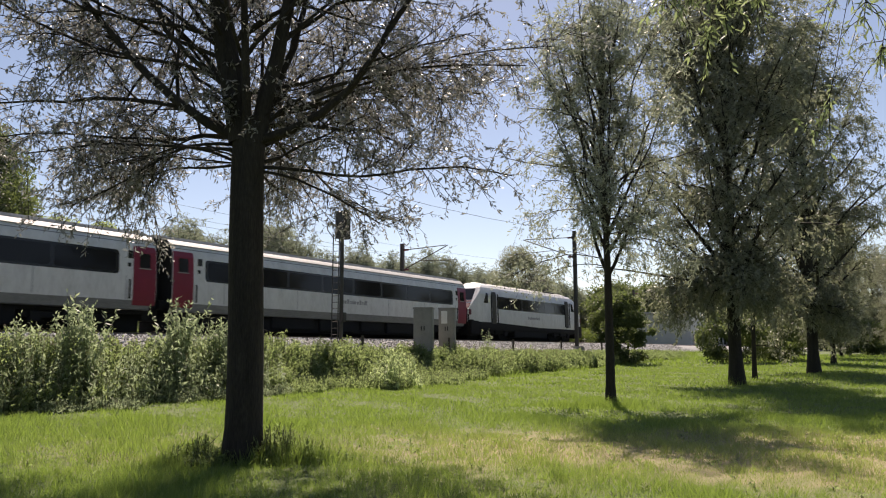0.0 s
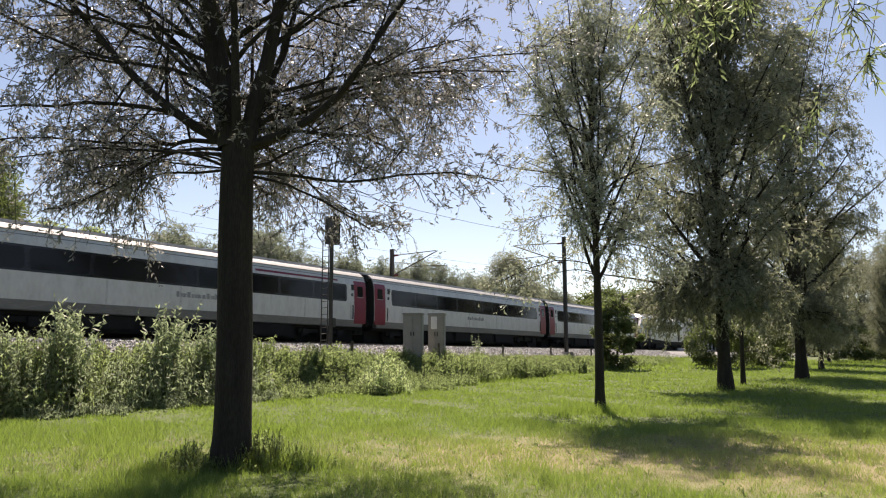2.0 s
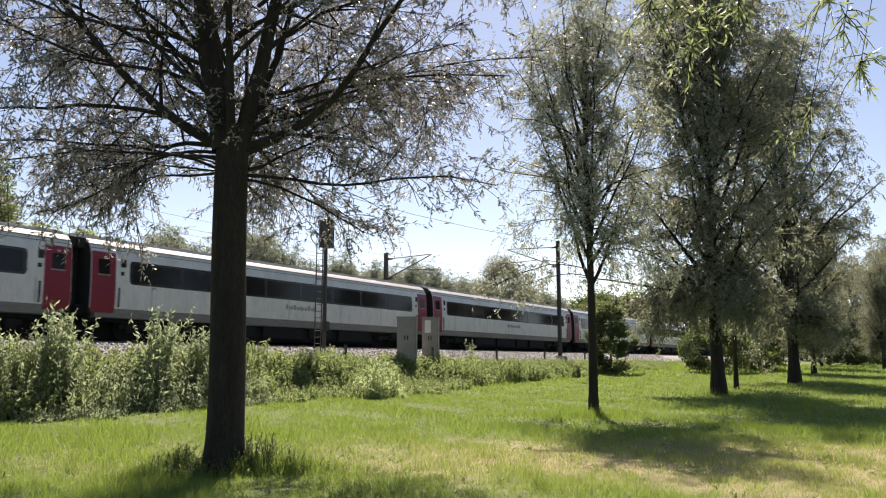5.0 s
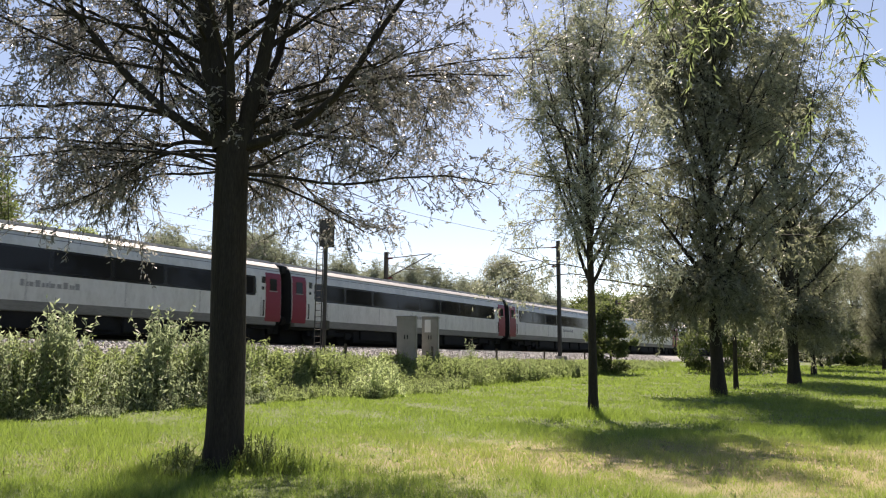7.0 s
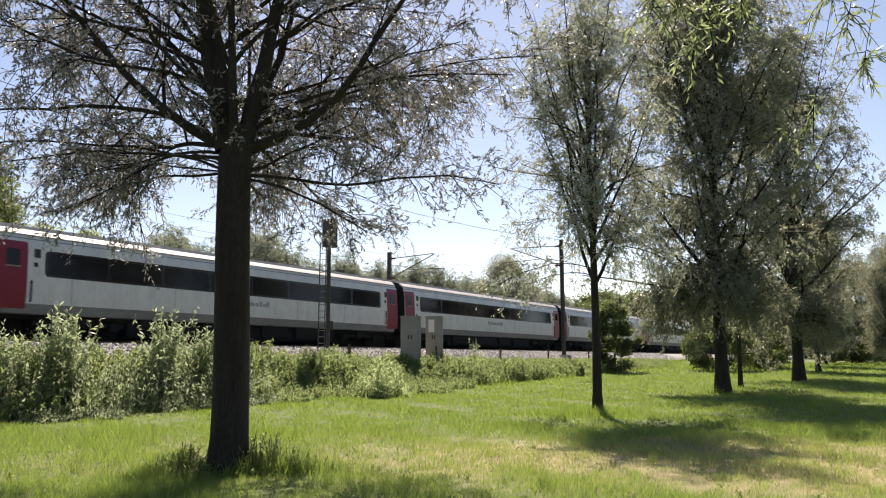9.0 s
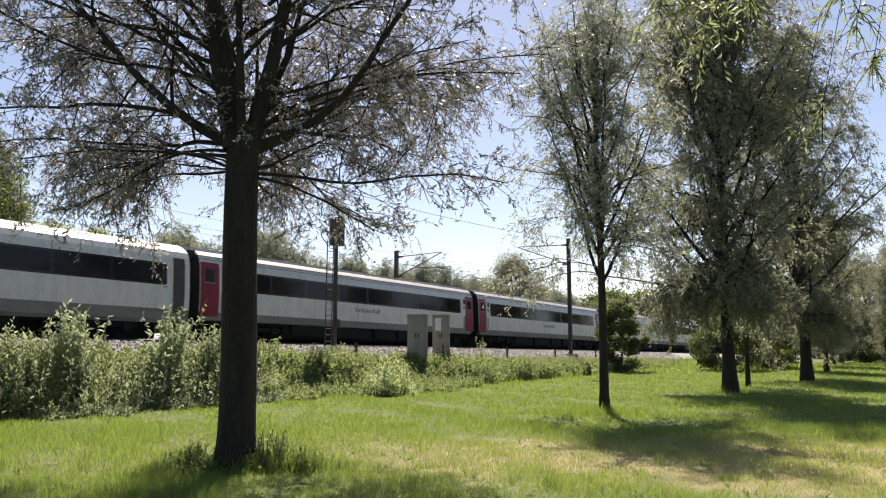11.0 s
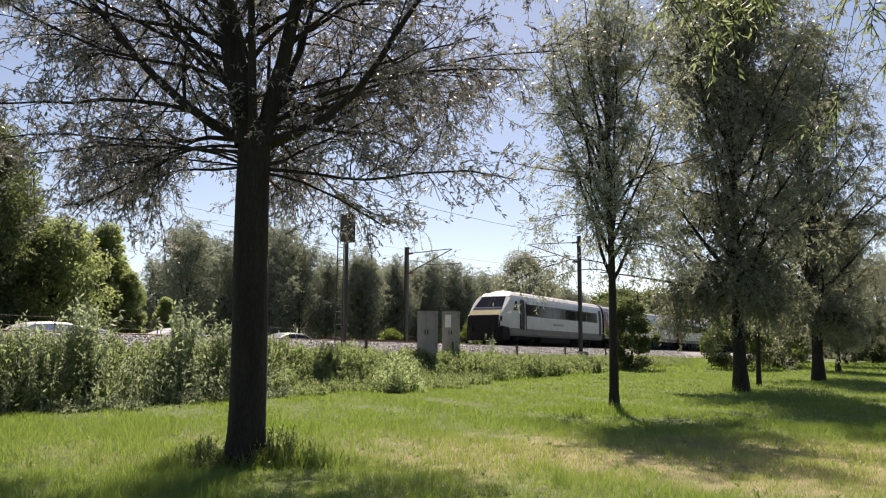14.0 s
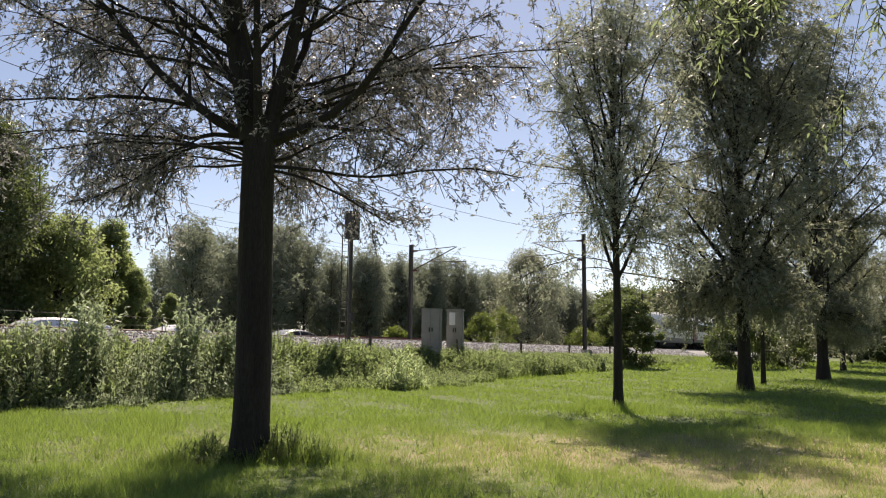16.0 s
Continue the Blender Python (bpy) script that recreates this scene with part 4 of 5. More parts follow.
def distant_trees():
    def spot(s, p):
        q = by_track(s, p)
        return (q.x, q.y, float(ground(q.x, q.y)))
    # a dark broad-leaved group behind the car park
    def at(x, y):
        return (x, y, float(ground(x, y)))
    a = clump_tree("broadleaf_tree", at(-26.9, 44.0), np.random.default_rng(31), 12.4, 3.7, 1.0, M["bush"], 0.22, 220, 240, "dark full-crowned broad-leaved tree", "trees behind the car park", 0.35)
    for x, y, turn in ((-36.2, 46.0, 80), (-41.6, 52.0, 150)):
        copy_thing(a, pose(*at(x, y), 0, 0, turn))
    b = clump_tree("broadleaf_tree", at(-24.0, 47.0), np.random.default_rng(32), 7.7, 3.1, 0.3, M["oak"], 0.22, 150, 220, "lower leafy green tree with rounded crown", "trees behind the car park", 0.25)
    for x, y, turn in ((-28.0, 46.0, 60), (-31.5, 48.0, 250)):
        copy_thing(b, pose(*at(x, y), 0, 0, turn))
    c = clump_tree("broadleaf_tree", at(-23.1, 52.0), np.random.default_rng(33), 8.4, 1.9, 0.4, M["oak"], 0.22, 120, 200, "narrow pointed broad-leaved tree", "trees behind the car park", 0.25, pointed=0.3)
    for x, y, turn, size in ((-21.0, 51.0, 50, 0.62), (-26.0, 55.5, 130, 0.98), (-19.6, 53.5, 200, 0.45)):
        copy_thing(c, pose(*at(x, y), 0, 0, turn)).scale = (size, size, size)
    # the grey-green willow plantation along the far side of the line
    far_spec = dict(twigs_per_m=5.0, twig_len=0.75, leaves_per_m=9, leaf_len=0.25, leaf_w=0.09, droop=0.75, sub_share=0.4, sub_per_m=2.1, low=0.1, fine_per_m=2.9, fine_len=0.9, bare=0.22)
    kinds = []
    for k, (s, p, h, r) in enumerate(((36, 58, 11.6, 3.1), (52.5, 59, 12.6, 2.6), (62.5, 58, 12.4, 2.5))):
        w = upright_willow("plantation_willow", spot(s, p), np.random.default_rng(40 + k), h, 0.15, 2.6 if k else 1.0, r, 26, far_spec, M["wood_far"], "grey-green willow of a dense plantation", skirt=5, rise=48, steep=72)
        kinds.append(tagged(w, group="willow plantation"))
    rng = np.random.default_rng(44)
    for row, (p0, s0, s1, gap) in enumerate(((58, 42, 140, 3.7), (63, 41, 150, 3.9), (70, 43, 160, 5.0))):
        for k, s in enumerate(np.arange(s0, s1, gap)):
            if row == 0 and min(abs(s - 52.5), abs(s - 62.5)) < 1.8:
                continue
            g = kinds[(k * 2 + row) % 3] if s > 47 else kinds[0]
            size = rng.uniform(0.9, 1.06)
            x, y, z = spot(s + rng.uniform(-0.8, 0.8), p0 + rng.uniform(-1.5, 1.5))
            copy_thing(g, pose(x, y, z, 0, 0, rng.uniform(0, 360))).scale = (size, size, size * rng.uniform(0.92, 1.06))
    # a lighter tree standing in front of the plantation
    clump_tree("ash_tree", spot(77, 44), np.random.default_rng(51), 12.6, 5.0, 0.2, M["willow_mid"], 0.24, 230, 120, "grey-green open-crowned tree by the railway", "", 0.2, pointed=0.2)
    for s, p, h, r, seed in ((51.5, 36.5, 3.6, 1.7, 52), (58, 38, 4.6, 2.0, 53), (36.5, 35.6, 1.9, 1.2, 54), (78, 37, 3.2, 2.4, 55)):
        clump_tree("lineside_shrub", spot(s, p), np.random.default_rng(seed), h, r, 0.3, M["ash"], 0.17, 50, 140, "light green shrub on the far side of the line", "lineside shrubs", 0.05)
    # dark low trees where the line runs out of sight
    far = clump_tree("distant_tree", spot(122, 46), np.random.default_rng(61), 9.0, 5.0, 0.6, M["bush"], 0.4, 110, 190, "dark distant tree beyond the line", "distant trees", 0.25)
    for s, p, turn in ((112, 44, 40), (40, 84, 10), (52, 90, 80), (65, 86, 120), (80, 92, 30), (95, 88, 200), (28, 96, 70), (18, 90, 160), (120, 84, 10), (145, 80, 90), (190, 46, 200), (185, 20, 10), (205, 28, 60), (215, 12, 300), (160, 4, 80), (200, -2, 140), (240, -10, 30), (150, -12, 70), (175, -22, 20), (140, -30, 100), (165, -45, 0), (120, -40, 200), (150, 12, 20)):
        x, y, z = spot(s, p)
        copy_thing(far, pose(x, y, z, 0, 0, turn))
    for x, y in ((29, 148), (36, 150), (43, 152), (50, 150), (33, 158)):
        copy_thing(far, pose(x, y, float(ground(x, y)), 0, 0, 31 * x)).scale = (1.3, 1.3, 1.3)
    # trees added out of view so the train's windows mirror foliage, not bright sky
    belt = clump_tree("hedgerow_tree", spot(-40, -30), np.random.default_rng(62), 11.0, 5.5, 0.3, M["oak"], 0.6, 80, 110, "full green tree of an added belt out of view round the meadow", "tree belt round the meadow", 0.25)
    for k, s in enumerate(range(-30, 130, 10)):
        x, y, z = spot(s, -24 - 5 * (k % 3) - 0.12 * max(0, s))
        copy_thing(belt, pose(x, y, z, 0, 0, 77 * k))
    for k, p in enumerate(range(-18, 45, 10)):
        x, y, z = spot(-45 - 4 * (k % 2), p)
        copy_thing(belt, pose(x, y, z, 0, 0, 50 * k))
    clump_tree("dark_bush", (11.66, 55.33, float(ground(11.66, 55.33))), np.random.default_rng(63), 4.6, 1.6, 0.3, M["bush"], 0.2, 60, 190, "dense dark green bush below the ballast", "", 0.08)
    dens = clump_tree("dark_bush", (24.0, 62.0, float(ground(24.0, 62.0))), np.random.default_rng(64), 3.4, 2.6, 0.2, M["bush"], 0.22, 60, 170, "low dark bush under the willows", "", 0.08)
    for x, y in ((19.5, 57.5), (34.5, 84.0), (44.0, 88.0), (52, 95)):
        copy_thing(dens, pose(x, y, float(ground(x, y)), 0, 0, x * 17))


distant_trees()


def scatter(rng, n, s0, s1, p0, p1):
    s, p = rng.uniform(s0, s1, n), rng.uniform(p0, p1, n)
    xy = np.array(START)[None, :2] + s[:, None] * np.array(ALONG)[None, :2] + (p - FACE)[:, None] * np.array(ACROSS)[None, :2]
    return s, p, xy


def weeds(name, rng, s, p, xy, height, leaves, leaf_len, mat, label, seeds=False, pairs_up=0.15, taper=0.75):
    """A stand of tall weeds: thin stems, leaves all the way up, smaller towards the tip."""
    n = len(s)
    g = ground(xy[:, 0], xy[:, 1])
    a = np.column_stack([xy, g - 0.03])
    lean = rng.normal(0, 0.13, (n, 3))
    lean[:, 2] = 1
    tip = a + lean * height[:, None]
    mid = (a + tip) / 2 + rng.normal(0, 0.03, (n, 3))
    one = np.ones(n)
    v, f = thin_tubes(a, mid, tip, 0.009 * one, 0.004 * one)
    ob = thing(name, pose(0, 0, 0), label, "weeds", kind="stuff")
    tagged(array_part("stems", v, f, M["stem"], ob), kind="stuff")
    B, W, L = [], [], []
    for k in range(leaves):
        u = pairs_up + (1 - pairs_up) * np.clip((k + rng.random(n)) / leaves, 0, 1)
        base = a + (mid - a) * np.clip(u * 2, 0, 1)[:, None] + (tip - mid) * np.clip(u * 2 - 1, 0, 1)[:, None]
        q = rng.random(n) * 6.283
        w = unit(np.column_stack([np.cos(q), np.sin(q), np.where(rng.random(n) < 0.45, rng.uniform(0.2, 1.5, n), rng.uniform(-2.4, 0.2, n))]))
        B.append(base), W.append(w), L.append(leaf_len * (1.25 - taper * u) * rng.uniform(0.7, 1.3, n))
    B, W, L = np.concatenate(B), np.concatenate(W), np.concatenate(L)
    tagged(array_part("leaves", *leaf_quads(B, W, L, L * 0.31, rng), mat, ob), kind="stuff")
    if seeds:
        pick = rng.random(n) < 0.12
        k = int(pick.sum())
        B = np.repeat(tip[pick], 10, 0) + rng.normal(0, 1, (k * 10, 3)) * np.array([0.03, 0.03, 0.09])
        tagged(array_part("flowers", *leaf_quads(B, rand_dirs(rng, k * 10), np.full(k * 10, 0.05), np.full(k * 10, 0.03), rng), M["seed"], ob), kind="stuff")
    return ob


def lineside_weeds():
    rng = np.random.default_rng(71)
    # tall nettles towards the near end, lower ones further on
    s, p, xy = scatter(rng, 9600, -14, 58, 17.9, 21.3)
    edge = 18.3 + 0.35 * np.sin(s * 0.9) + 0.3 * np.sin(s * 0.37 + 1) + 1.5 * smooth(3, 10, s) - 2.2 * smooth(17, 22, s)
    keep = (p > edge) & (rng.random(len(s)) < 1 - 0.5 * smooth(33, 42, s))
    s, p, xy = s[keep], p[keep], xy[keep]
    level = np.interp(s, [-14, 4, 8, 14, 22, 26, 30, 45], [2.02, 2.0, 2.02, 1.9, 1.7, 1.52, 1.42, 1.36])
    level = level + 0.22 * np.sin(s * 2.1 + 0.8 * np.sin(p * 3)) * np.sin(p * 2.7 + 0.6 * s) + 0.1 * np.sin(s * 5.3 + p)
    full = np.clip(level - ground(xy[:, 0], xy[:, 1]), 0.22, 1.95)
    shoulder = np.clip((p - edge[keep]) / 0.8, 0.4, 1)
    h = full * shoulder * rng.uniform(0.55, 1.08, len(s))
    weeds("nettle_bank", rng, s, p, xy, h, 25, 0.215, M["nettle"], "tall dusty green nettles and weeds along the railway bank", True)
    # tufts on the ballast's foot
    s, p, xy = scatter(rng, 420, -8, 60, 20.8, 21.5)
    weeds("ballast_weeds", rng, s, p, xy, rng.uniform(0.1, 0.42, len(s)), 9, 0.06, M["nettle"], "low weeds at the foot of the ballast", True)
    # low broad-leaved growth before the nettles
    s, p, xy = scatter(rng, 7000, 2, 24, 15.6, 20.8)
    keep = p > 18.5 - 2.0 * np.exp(-((s - 13) / 5.5) ** 2) + 0.5 * np.sin(s * 1.7)
    weeds("bramble_patch", rng, s[keep], p[keep], xy[keep], rng.uniform(0.12, 0.5, int(keep.sum())), 11, 0.15, M["nettle"], "low leafy green undergrowth before the nettles")

    s, p, xy = scatter(rng, 5200, -12, 6, 17.0, 19.0)
    keep = p > 17.75 + 0.3 * np.sin(s * 1.3) + 0.2 * np.sin(s * 3.1)
    weeds("bramble_patch", rng, s[keep], p[keep], xy[keep], rng.uniform(0.1, 0.42, int(keep.sum())), 11, 0.12, M["elder"], "low pale leafy undergrowth at the foot of the nettles")

    # paler leafy weeds added among the tall nettles; their tone stands in for caught light
    s, p, xy = scatter(rng, 620, -13, 6, 18.1, 19.6)
    weeds("pale_weeds", rng, s, p, xy, rng.uniform(0.7, 1.65, len(s)), 26, 0.17, M["elder"], "pale green leafy weeds added for the light caught by the tall nettles", True)

    # single taller plants
    def clump(name, s0, p0, r, n, height, leaves, size, label, leaf="elder"):
        k = rng.normal(0, r, (n, 2))
        ss, pp = s0 + k[:, 0], p0 + k[:, 1]
        xyz = np.array(START)[None, :2] + ss[:, None] * np.array(ALONG)[None, :2] + (pp - FACE)[:, None] * np.array(ACROSS)[None, :2]
        return weeds(name, rng, ss, pp, xyz, height * np.exp(-(k ** 2).sum(1) / (7 * r * r)) * rng.uniform(0.8, 1.03, n), leaves, size, M[leaf], label, pairs_up=0.1, taper=0.45)
    clump("tall_weed_clump", -1.05, 19.2, 0.26, 60, 2.9, 50, 0.2, "tall pale green leafy weed standing over the nettles")
    clump("tall_weed_clump", 2.3, 19.2, 0.24, 52, 2.95, 50, 0.2, "tall pale green leafy weed standing over the nettles")
    clump("tall_weed_clump", 3.9, 19.2, 0.22, 40, 2.6, 46, 0.18, "pale green leafy weed standing over the nettles")
    clump("tall_weed_clump", -2.5, 19.2, 0.3, 44, 2.3, 44, 0.16, "tall pale green leafy weed standing over the nettles")
    clump("bright_shrub", 10.8, 17.2, 0.4, 44, 1.6, 34, 0.16, "bright fresh green shrub at the edge of the meadow", "lime")
    clump("thin_weed", 24.8, 20.8, 0.07, 5, 1.75, 30, 0.14, "single thin pale weed at the foot of the ballast")
    clump("thin_weed", 10.8, 20.9, 0.1, 5, 1.0, 24, 0.14, "thin pale weed at the foot of the ballast")


lineside_weeds()


def grass_blades(name, rng, x, y, height, width, label, lean=0.45):
    n = len(x)
    z = ground(x, y)
    q = rng.random(n) * 6.283
    a = np.column_stack([x, y, z - 0.01])
    side = np.column_stack([np.cos(q), np.sin(q), 0 * q]) * (width / 2)[:, None]
    bend = rng.normal(0, lean, (n, 2)) * height[:, None]
    tip = a + np.column_stack([bend, height])
    v = np.stack([a - side, a + side, tip], 1).reshape(-1, 3)
    ob = array_part(name, v, np.arange(3 * n).reshape(n, 3), M["grass"])
    return tagged(ob, label, "grass", kind="stuff")


def meadow_grass():
    rng = np.random.default_rng(81)
    tufts = []
    # density falls off with distance; blades grow wider apart and broader
    for k, (y0, y1, per, h, w) in enumerate(((6.2, 11, 1500, 0.1, 0.008), (11, 18, 800, 0.11, 0.012), (18, 30, 330, 0.085, 0.02), (30, 52, 120, 0.095, 0.035), (52, 100, 26, 0.13, 0.09))):
        area = 0.5 * (y1 * y1 - y0 * y0) * 1.24
        n = int(area * per)
        y = np.sqrt(rng.uniform(y0 * y0, y1 * y1, n))
        x = y * rng.uniform(-0.62, 0.62, n)
        p = -x * math.cos(HEAD) + y * math.sin(HEAD)
        tuft = np.sin(x * 9.1 + 2 * np.sin(y * 3.1)) * np.sin(y * 7.3 + 2 * np.sin(x * 2.7)) + 0.6 * np.sin(x * 4.1 - y * 3.3) * np.sin(y * 3.7 + x)
        patch = 0.6 + 0.45 * np.clip(tuft, -1, 1.3) + 0.3 * np.sin(x * 0.8 + 1.3) * np.sin(y * 0.7 + 0.4 * x) + 0.3 * np.sin(2.3 * x + y)
        worn = np.exp(-(((x - 3.2) / 6.5) ** 2 + ((y - 12.2) / 3.2) ** 2) ** 2)
        keep = (p < 21) & (rng.random(n) < 1 - 0.2 * worn)
        x, y, patch, worn = x[keep], y[keep], patch[keep], worn[keep]
        hh = h * (0.4 + 0.95 * np.clip(patch, 0, 1.5)) * (1 - 0.35 * worn) * rng.uniform(0.5, 1.4, len(x))
        grass_blades("meadow_grass", rng, x, y, hh, np.full(len(x), w) * rng.uniform(0.6, 1.3, len(x)), "short summer meadow grass, green with strawy patches")
    # dark weeds standing at the foot of the near willow
    for x0, y0, r, n, h in ((-3.45, 11.0, 0.24, 60, 0.46), (-3.2, 10.75, 0.26, 50, 0.3), (-2.4, 10.95, 0.24, 90, 0.6), (-2.15, 11.1, 0.3, 60, 0.42)):
        d = rng.normal(0, r, (n, 2))
        weeds("trunk_weeds", rng, d[:, 0], d[:, 1], np.array([x0, y0]) + d * np.array([1, 0.6]), h * np.exp(-(d ** 2).sum(1) / (5 * r * r)) * rng.uniform(0.5, 1.05, n), 22, 0.085, M["nettle"], "uncut weeds round the foot of a willow trunk", pairs_up=0.05)
    # low broad-leaved plants dotted through the turf
    n = 900
    y = rng.uniform(8, 24, n)
    x = y * rng.uniform(-0.6, 0.6, n)
    weeds("meadow_plants", rng, x, y, np.column_stack([x, y]), rng.uniform(0.02, 0.07, n), 10, 0.075, M["nettle"], "low broad-leaved plants dotted through the turf", pairs_up=0.0)
    # taller tufts that the mower left, here and there
    for k in range(46):
        y0 = rng.uniform(9.5, 24)
        x0 = y0 * rng.uniform(-0.58, 0.58)
        if -x0 * math.cos(HEAD) + y0 * math.sin(HEAD) > 17:
            continue
        d = rng.normal(0, 0.16, (90, 2))
        tufts.append(np.column_stack([x0 + d[:, 0], y0 + d[:, 1], 0.2 * np.exp(-(d ** 2).sum(1) / 0.06) * rng.uniform(0.5, 1.1, 90)]))
    tufts = np.concatenate(tufts)
    grass_blades("grass_tufts", rng, tufts[:, 0], tufts[:, 1], tufts[:, 2], rng.uniform(0.008, 0.016, len(tufts)), "taller green grass tufts standing in the mown meadow", 0.4)
    # tall pale grass on the lower bank, further along
    ss, pp, xy = scatter(rng, 14000, 17, 75, 16.6, 21.0)
    keep = pp > 17.6 + 0.6 * np.sin(ss * 0.8)
    grass_blades("bank_grass", rng, xy[keep, 0], xy[keep, 1], rng.uniform(0.12, 0.42, int(keep.sum())), rng.uniform(0.012, 0.03, int(keep.sum())), "tall pale seeding grass on the railway bank", 0.25)
    # long unmown grass round the trunks
    for x0, y0, r, n, h in ((-3.4, 10.95, 0.4, 1300, 0.34), (-2.3, 11.0, 0.45, 1700, 0.42), (3.7, 21.0, 0.9, 2600, 0.36), (10.64, 31.18, 0.8, 900, 0.4)):
        d = rng.normal(0, r, (n, 2))
        grass_blades("long_grass", rng, x0 + d[:, 0], y0 + d[:, 1] * 0.6, h * np.exp(-(d ** 2).sum(1) / (5 * r * r)) * rng.uniform(0.4, 1.1, n), rng.uniform(0.008, 0.016, n), "long uncut grass and weeds round a tree trunk", 0.3)


meadow_grass()

# ---- railway fixtures ----


def signal():
    q = by_track(13.8, 22.2)
    t = thing("railway_signal", pose(q.x, q.y, 1.72, 0, 0, TURN), "grey railway signal post with black head and ladder", "railway signal")
    part("base", boxes((-0.3, 0.3, -0.3, 0.3, 0, 0.18), bevel=0.03), M["concrete"], t)
    part("post", tubes(((0, 0, 0.1), (0, 0, 5.2), 0.09), ((0, 0, 0.18), (0, 0, 0.24), 0.19), sides=12), M["mast"], t, "weathered grey tubular post")
    head = part("signal_head", boxes((-0.16, 0.18, -0.29, 0.29, 4.78, 6.02), bevel=0.03), M["mast"], t, "dark grey signal head")
    part("backplate", boxes((0.18, 0.21, -0.3, 0.3, 4.75, 6.05), bevel=0.005), M["black"], head)
    for z in (5.0, 5.3, 5.6, 5.85):
        part("hood", tubes(((0.2, 0, z), (0.42, 0, z - 0.02), 0.11), sides=12), M["black"], head)
    ladder = part("ladder", tubes(((-0.45, -0.17, 0), (-0.4, -0.17, 4.95), 0.025), ((-0.45, 0.17, 0), (-0.4, 0.17, 4.95), 0.025)), M["mast"], t, "dark steel ladder")
    for k in range(17):
        part("rung", tubes(((-0.44, -0.17, 0.25 + 0.28 * k), (-0.44, 0.17, 0.25 + 0.28 * k), 0.013), sides=6), M["mast"], ladder)
    part("platform_rail", tubes(((-0.42, 0.17, 4.8), (-0.72, 0.25, 5.1), 0.022), ((-0.72, 0.25, 5.1), (-0.68, 0.25, 5.35), 0.022), ((-0.68, 0.25, 5.35), (0, 0.2, 5.35), 0.022), ((-0.42, 0.0, 4.95), (0, 0.0, 4.95), 0.03), sides=6), M["mast"], t)
    part("stay", tubes(((-0.42, -0.17, 4.7), (-0.05, -0.05, 5.0), 0.02), sides=6), M["mast"], t)
    part("junction_box", boxes((-0.12, 0.1, -0.22, -0.08, 1.1, 1.5), bevel=0.015), M["mast"], t)


signal()


def relay_cabinet(s0, s1, z1, notice):
    w = (s1 - s0) * 0.47
    q = by_track((s0 + s1) / 2, 21.3)
    t = thing("relay_cabinet", pose(q.x, q.y, 1.6, 0, 0, -6), "grey steel lineside relay cabinet" + (" with a white notice" if notice else ""), "cabinet", "lineside cabinets")
    h = z1 - 1.6
    part("plinth", boxes((-w / 2 - 0.04, w / 2 + 0.04, -0.36, 0.36, -0.4, 0.1), bevel=0.02), M["concrete"], t)
    part("body", boxes((-w / 2, w / 2, -0.33, 0.33, 0.08, h - 0.09), bevel=0.02), M["cabinet"], t)
    part("lid", boxes((-w / 2 - 0.04, w / 2 + 0.04, -0.38, 0.38, h - 0.1, h), bevel=0.03), M["cabinet"], t, "overhanging grey lid")
    for k in (0, 1):
        x = -w / 2 + 0.03 + k * (w - 0.05) / 2
        d = part("door", boxes((x, x + (w - 0.07) / 2, -0.352, -0.335, 0.16, h - 0.14), bevel=0.006), M["cabinet"], t)
        part("handle", boxes((x + (w - 0.07) / 2 * (0.8 if k == 0 else 0.1), x + (w - 0.07) / 2 * (0.9 if k == 0 else 0.2), -0.385, -0.352, h * 0.45, h * 0.55), bevel=0.008), M["black"], d)
        for z in (0.3, h - 0.35):
            part("hinge", boxes((x + (0.0 if k == 0 else (w - 0.07) / 2 - 0.03), x + (0.03 if k == 0 else (w - 0.07) / 2), -0.37, -0.352, z, z + 0.1)), M["steel"], d)
    if notice:
        part("notice", boxes((-w * 0.32, w * 0.05, -0.362, -0.3535, h * 0.62, h * 0.92)), M["sheet"], t, "white notice plate")
    part("cap_vent", boxes((-w * 0.3, w * 0.3, -0.345, -0.337, h - 0.17, h - 0.145)), M["black"], t)


relay_cabinet(18.15, 20.11, 3.65, False)
relay_cabinet(20.49, 22.24, 3.73, True)


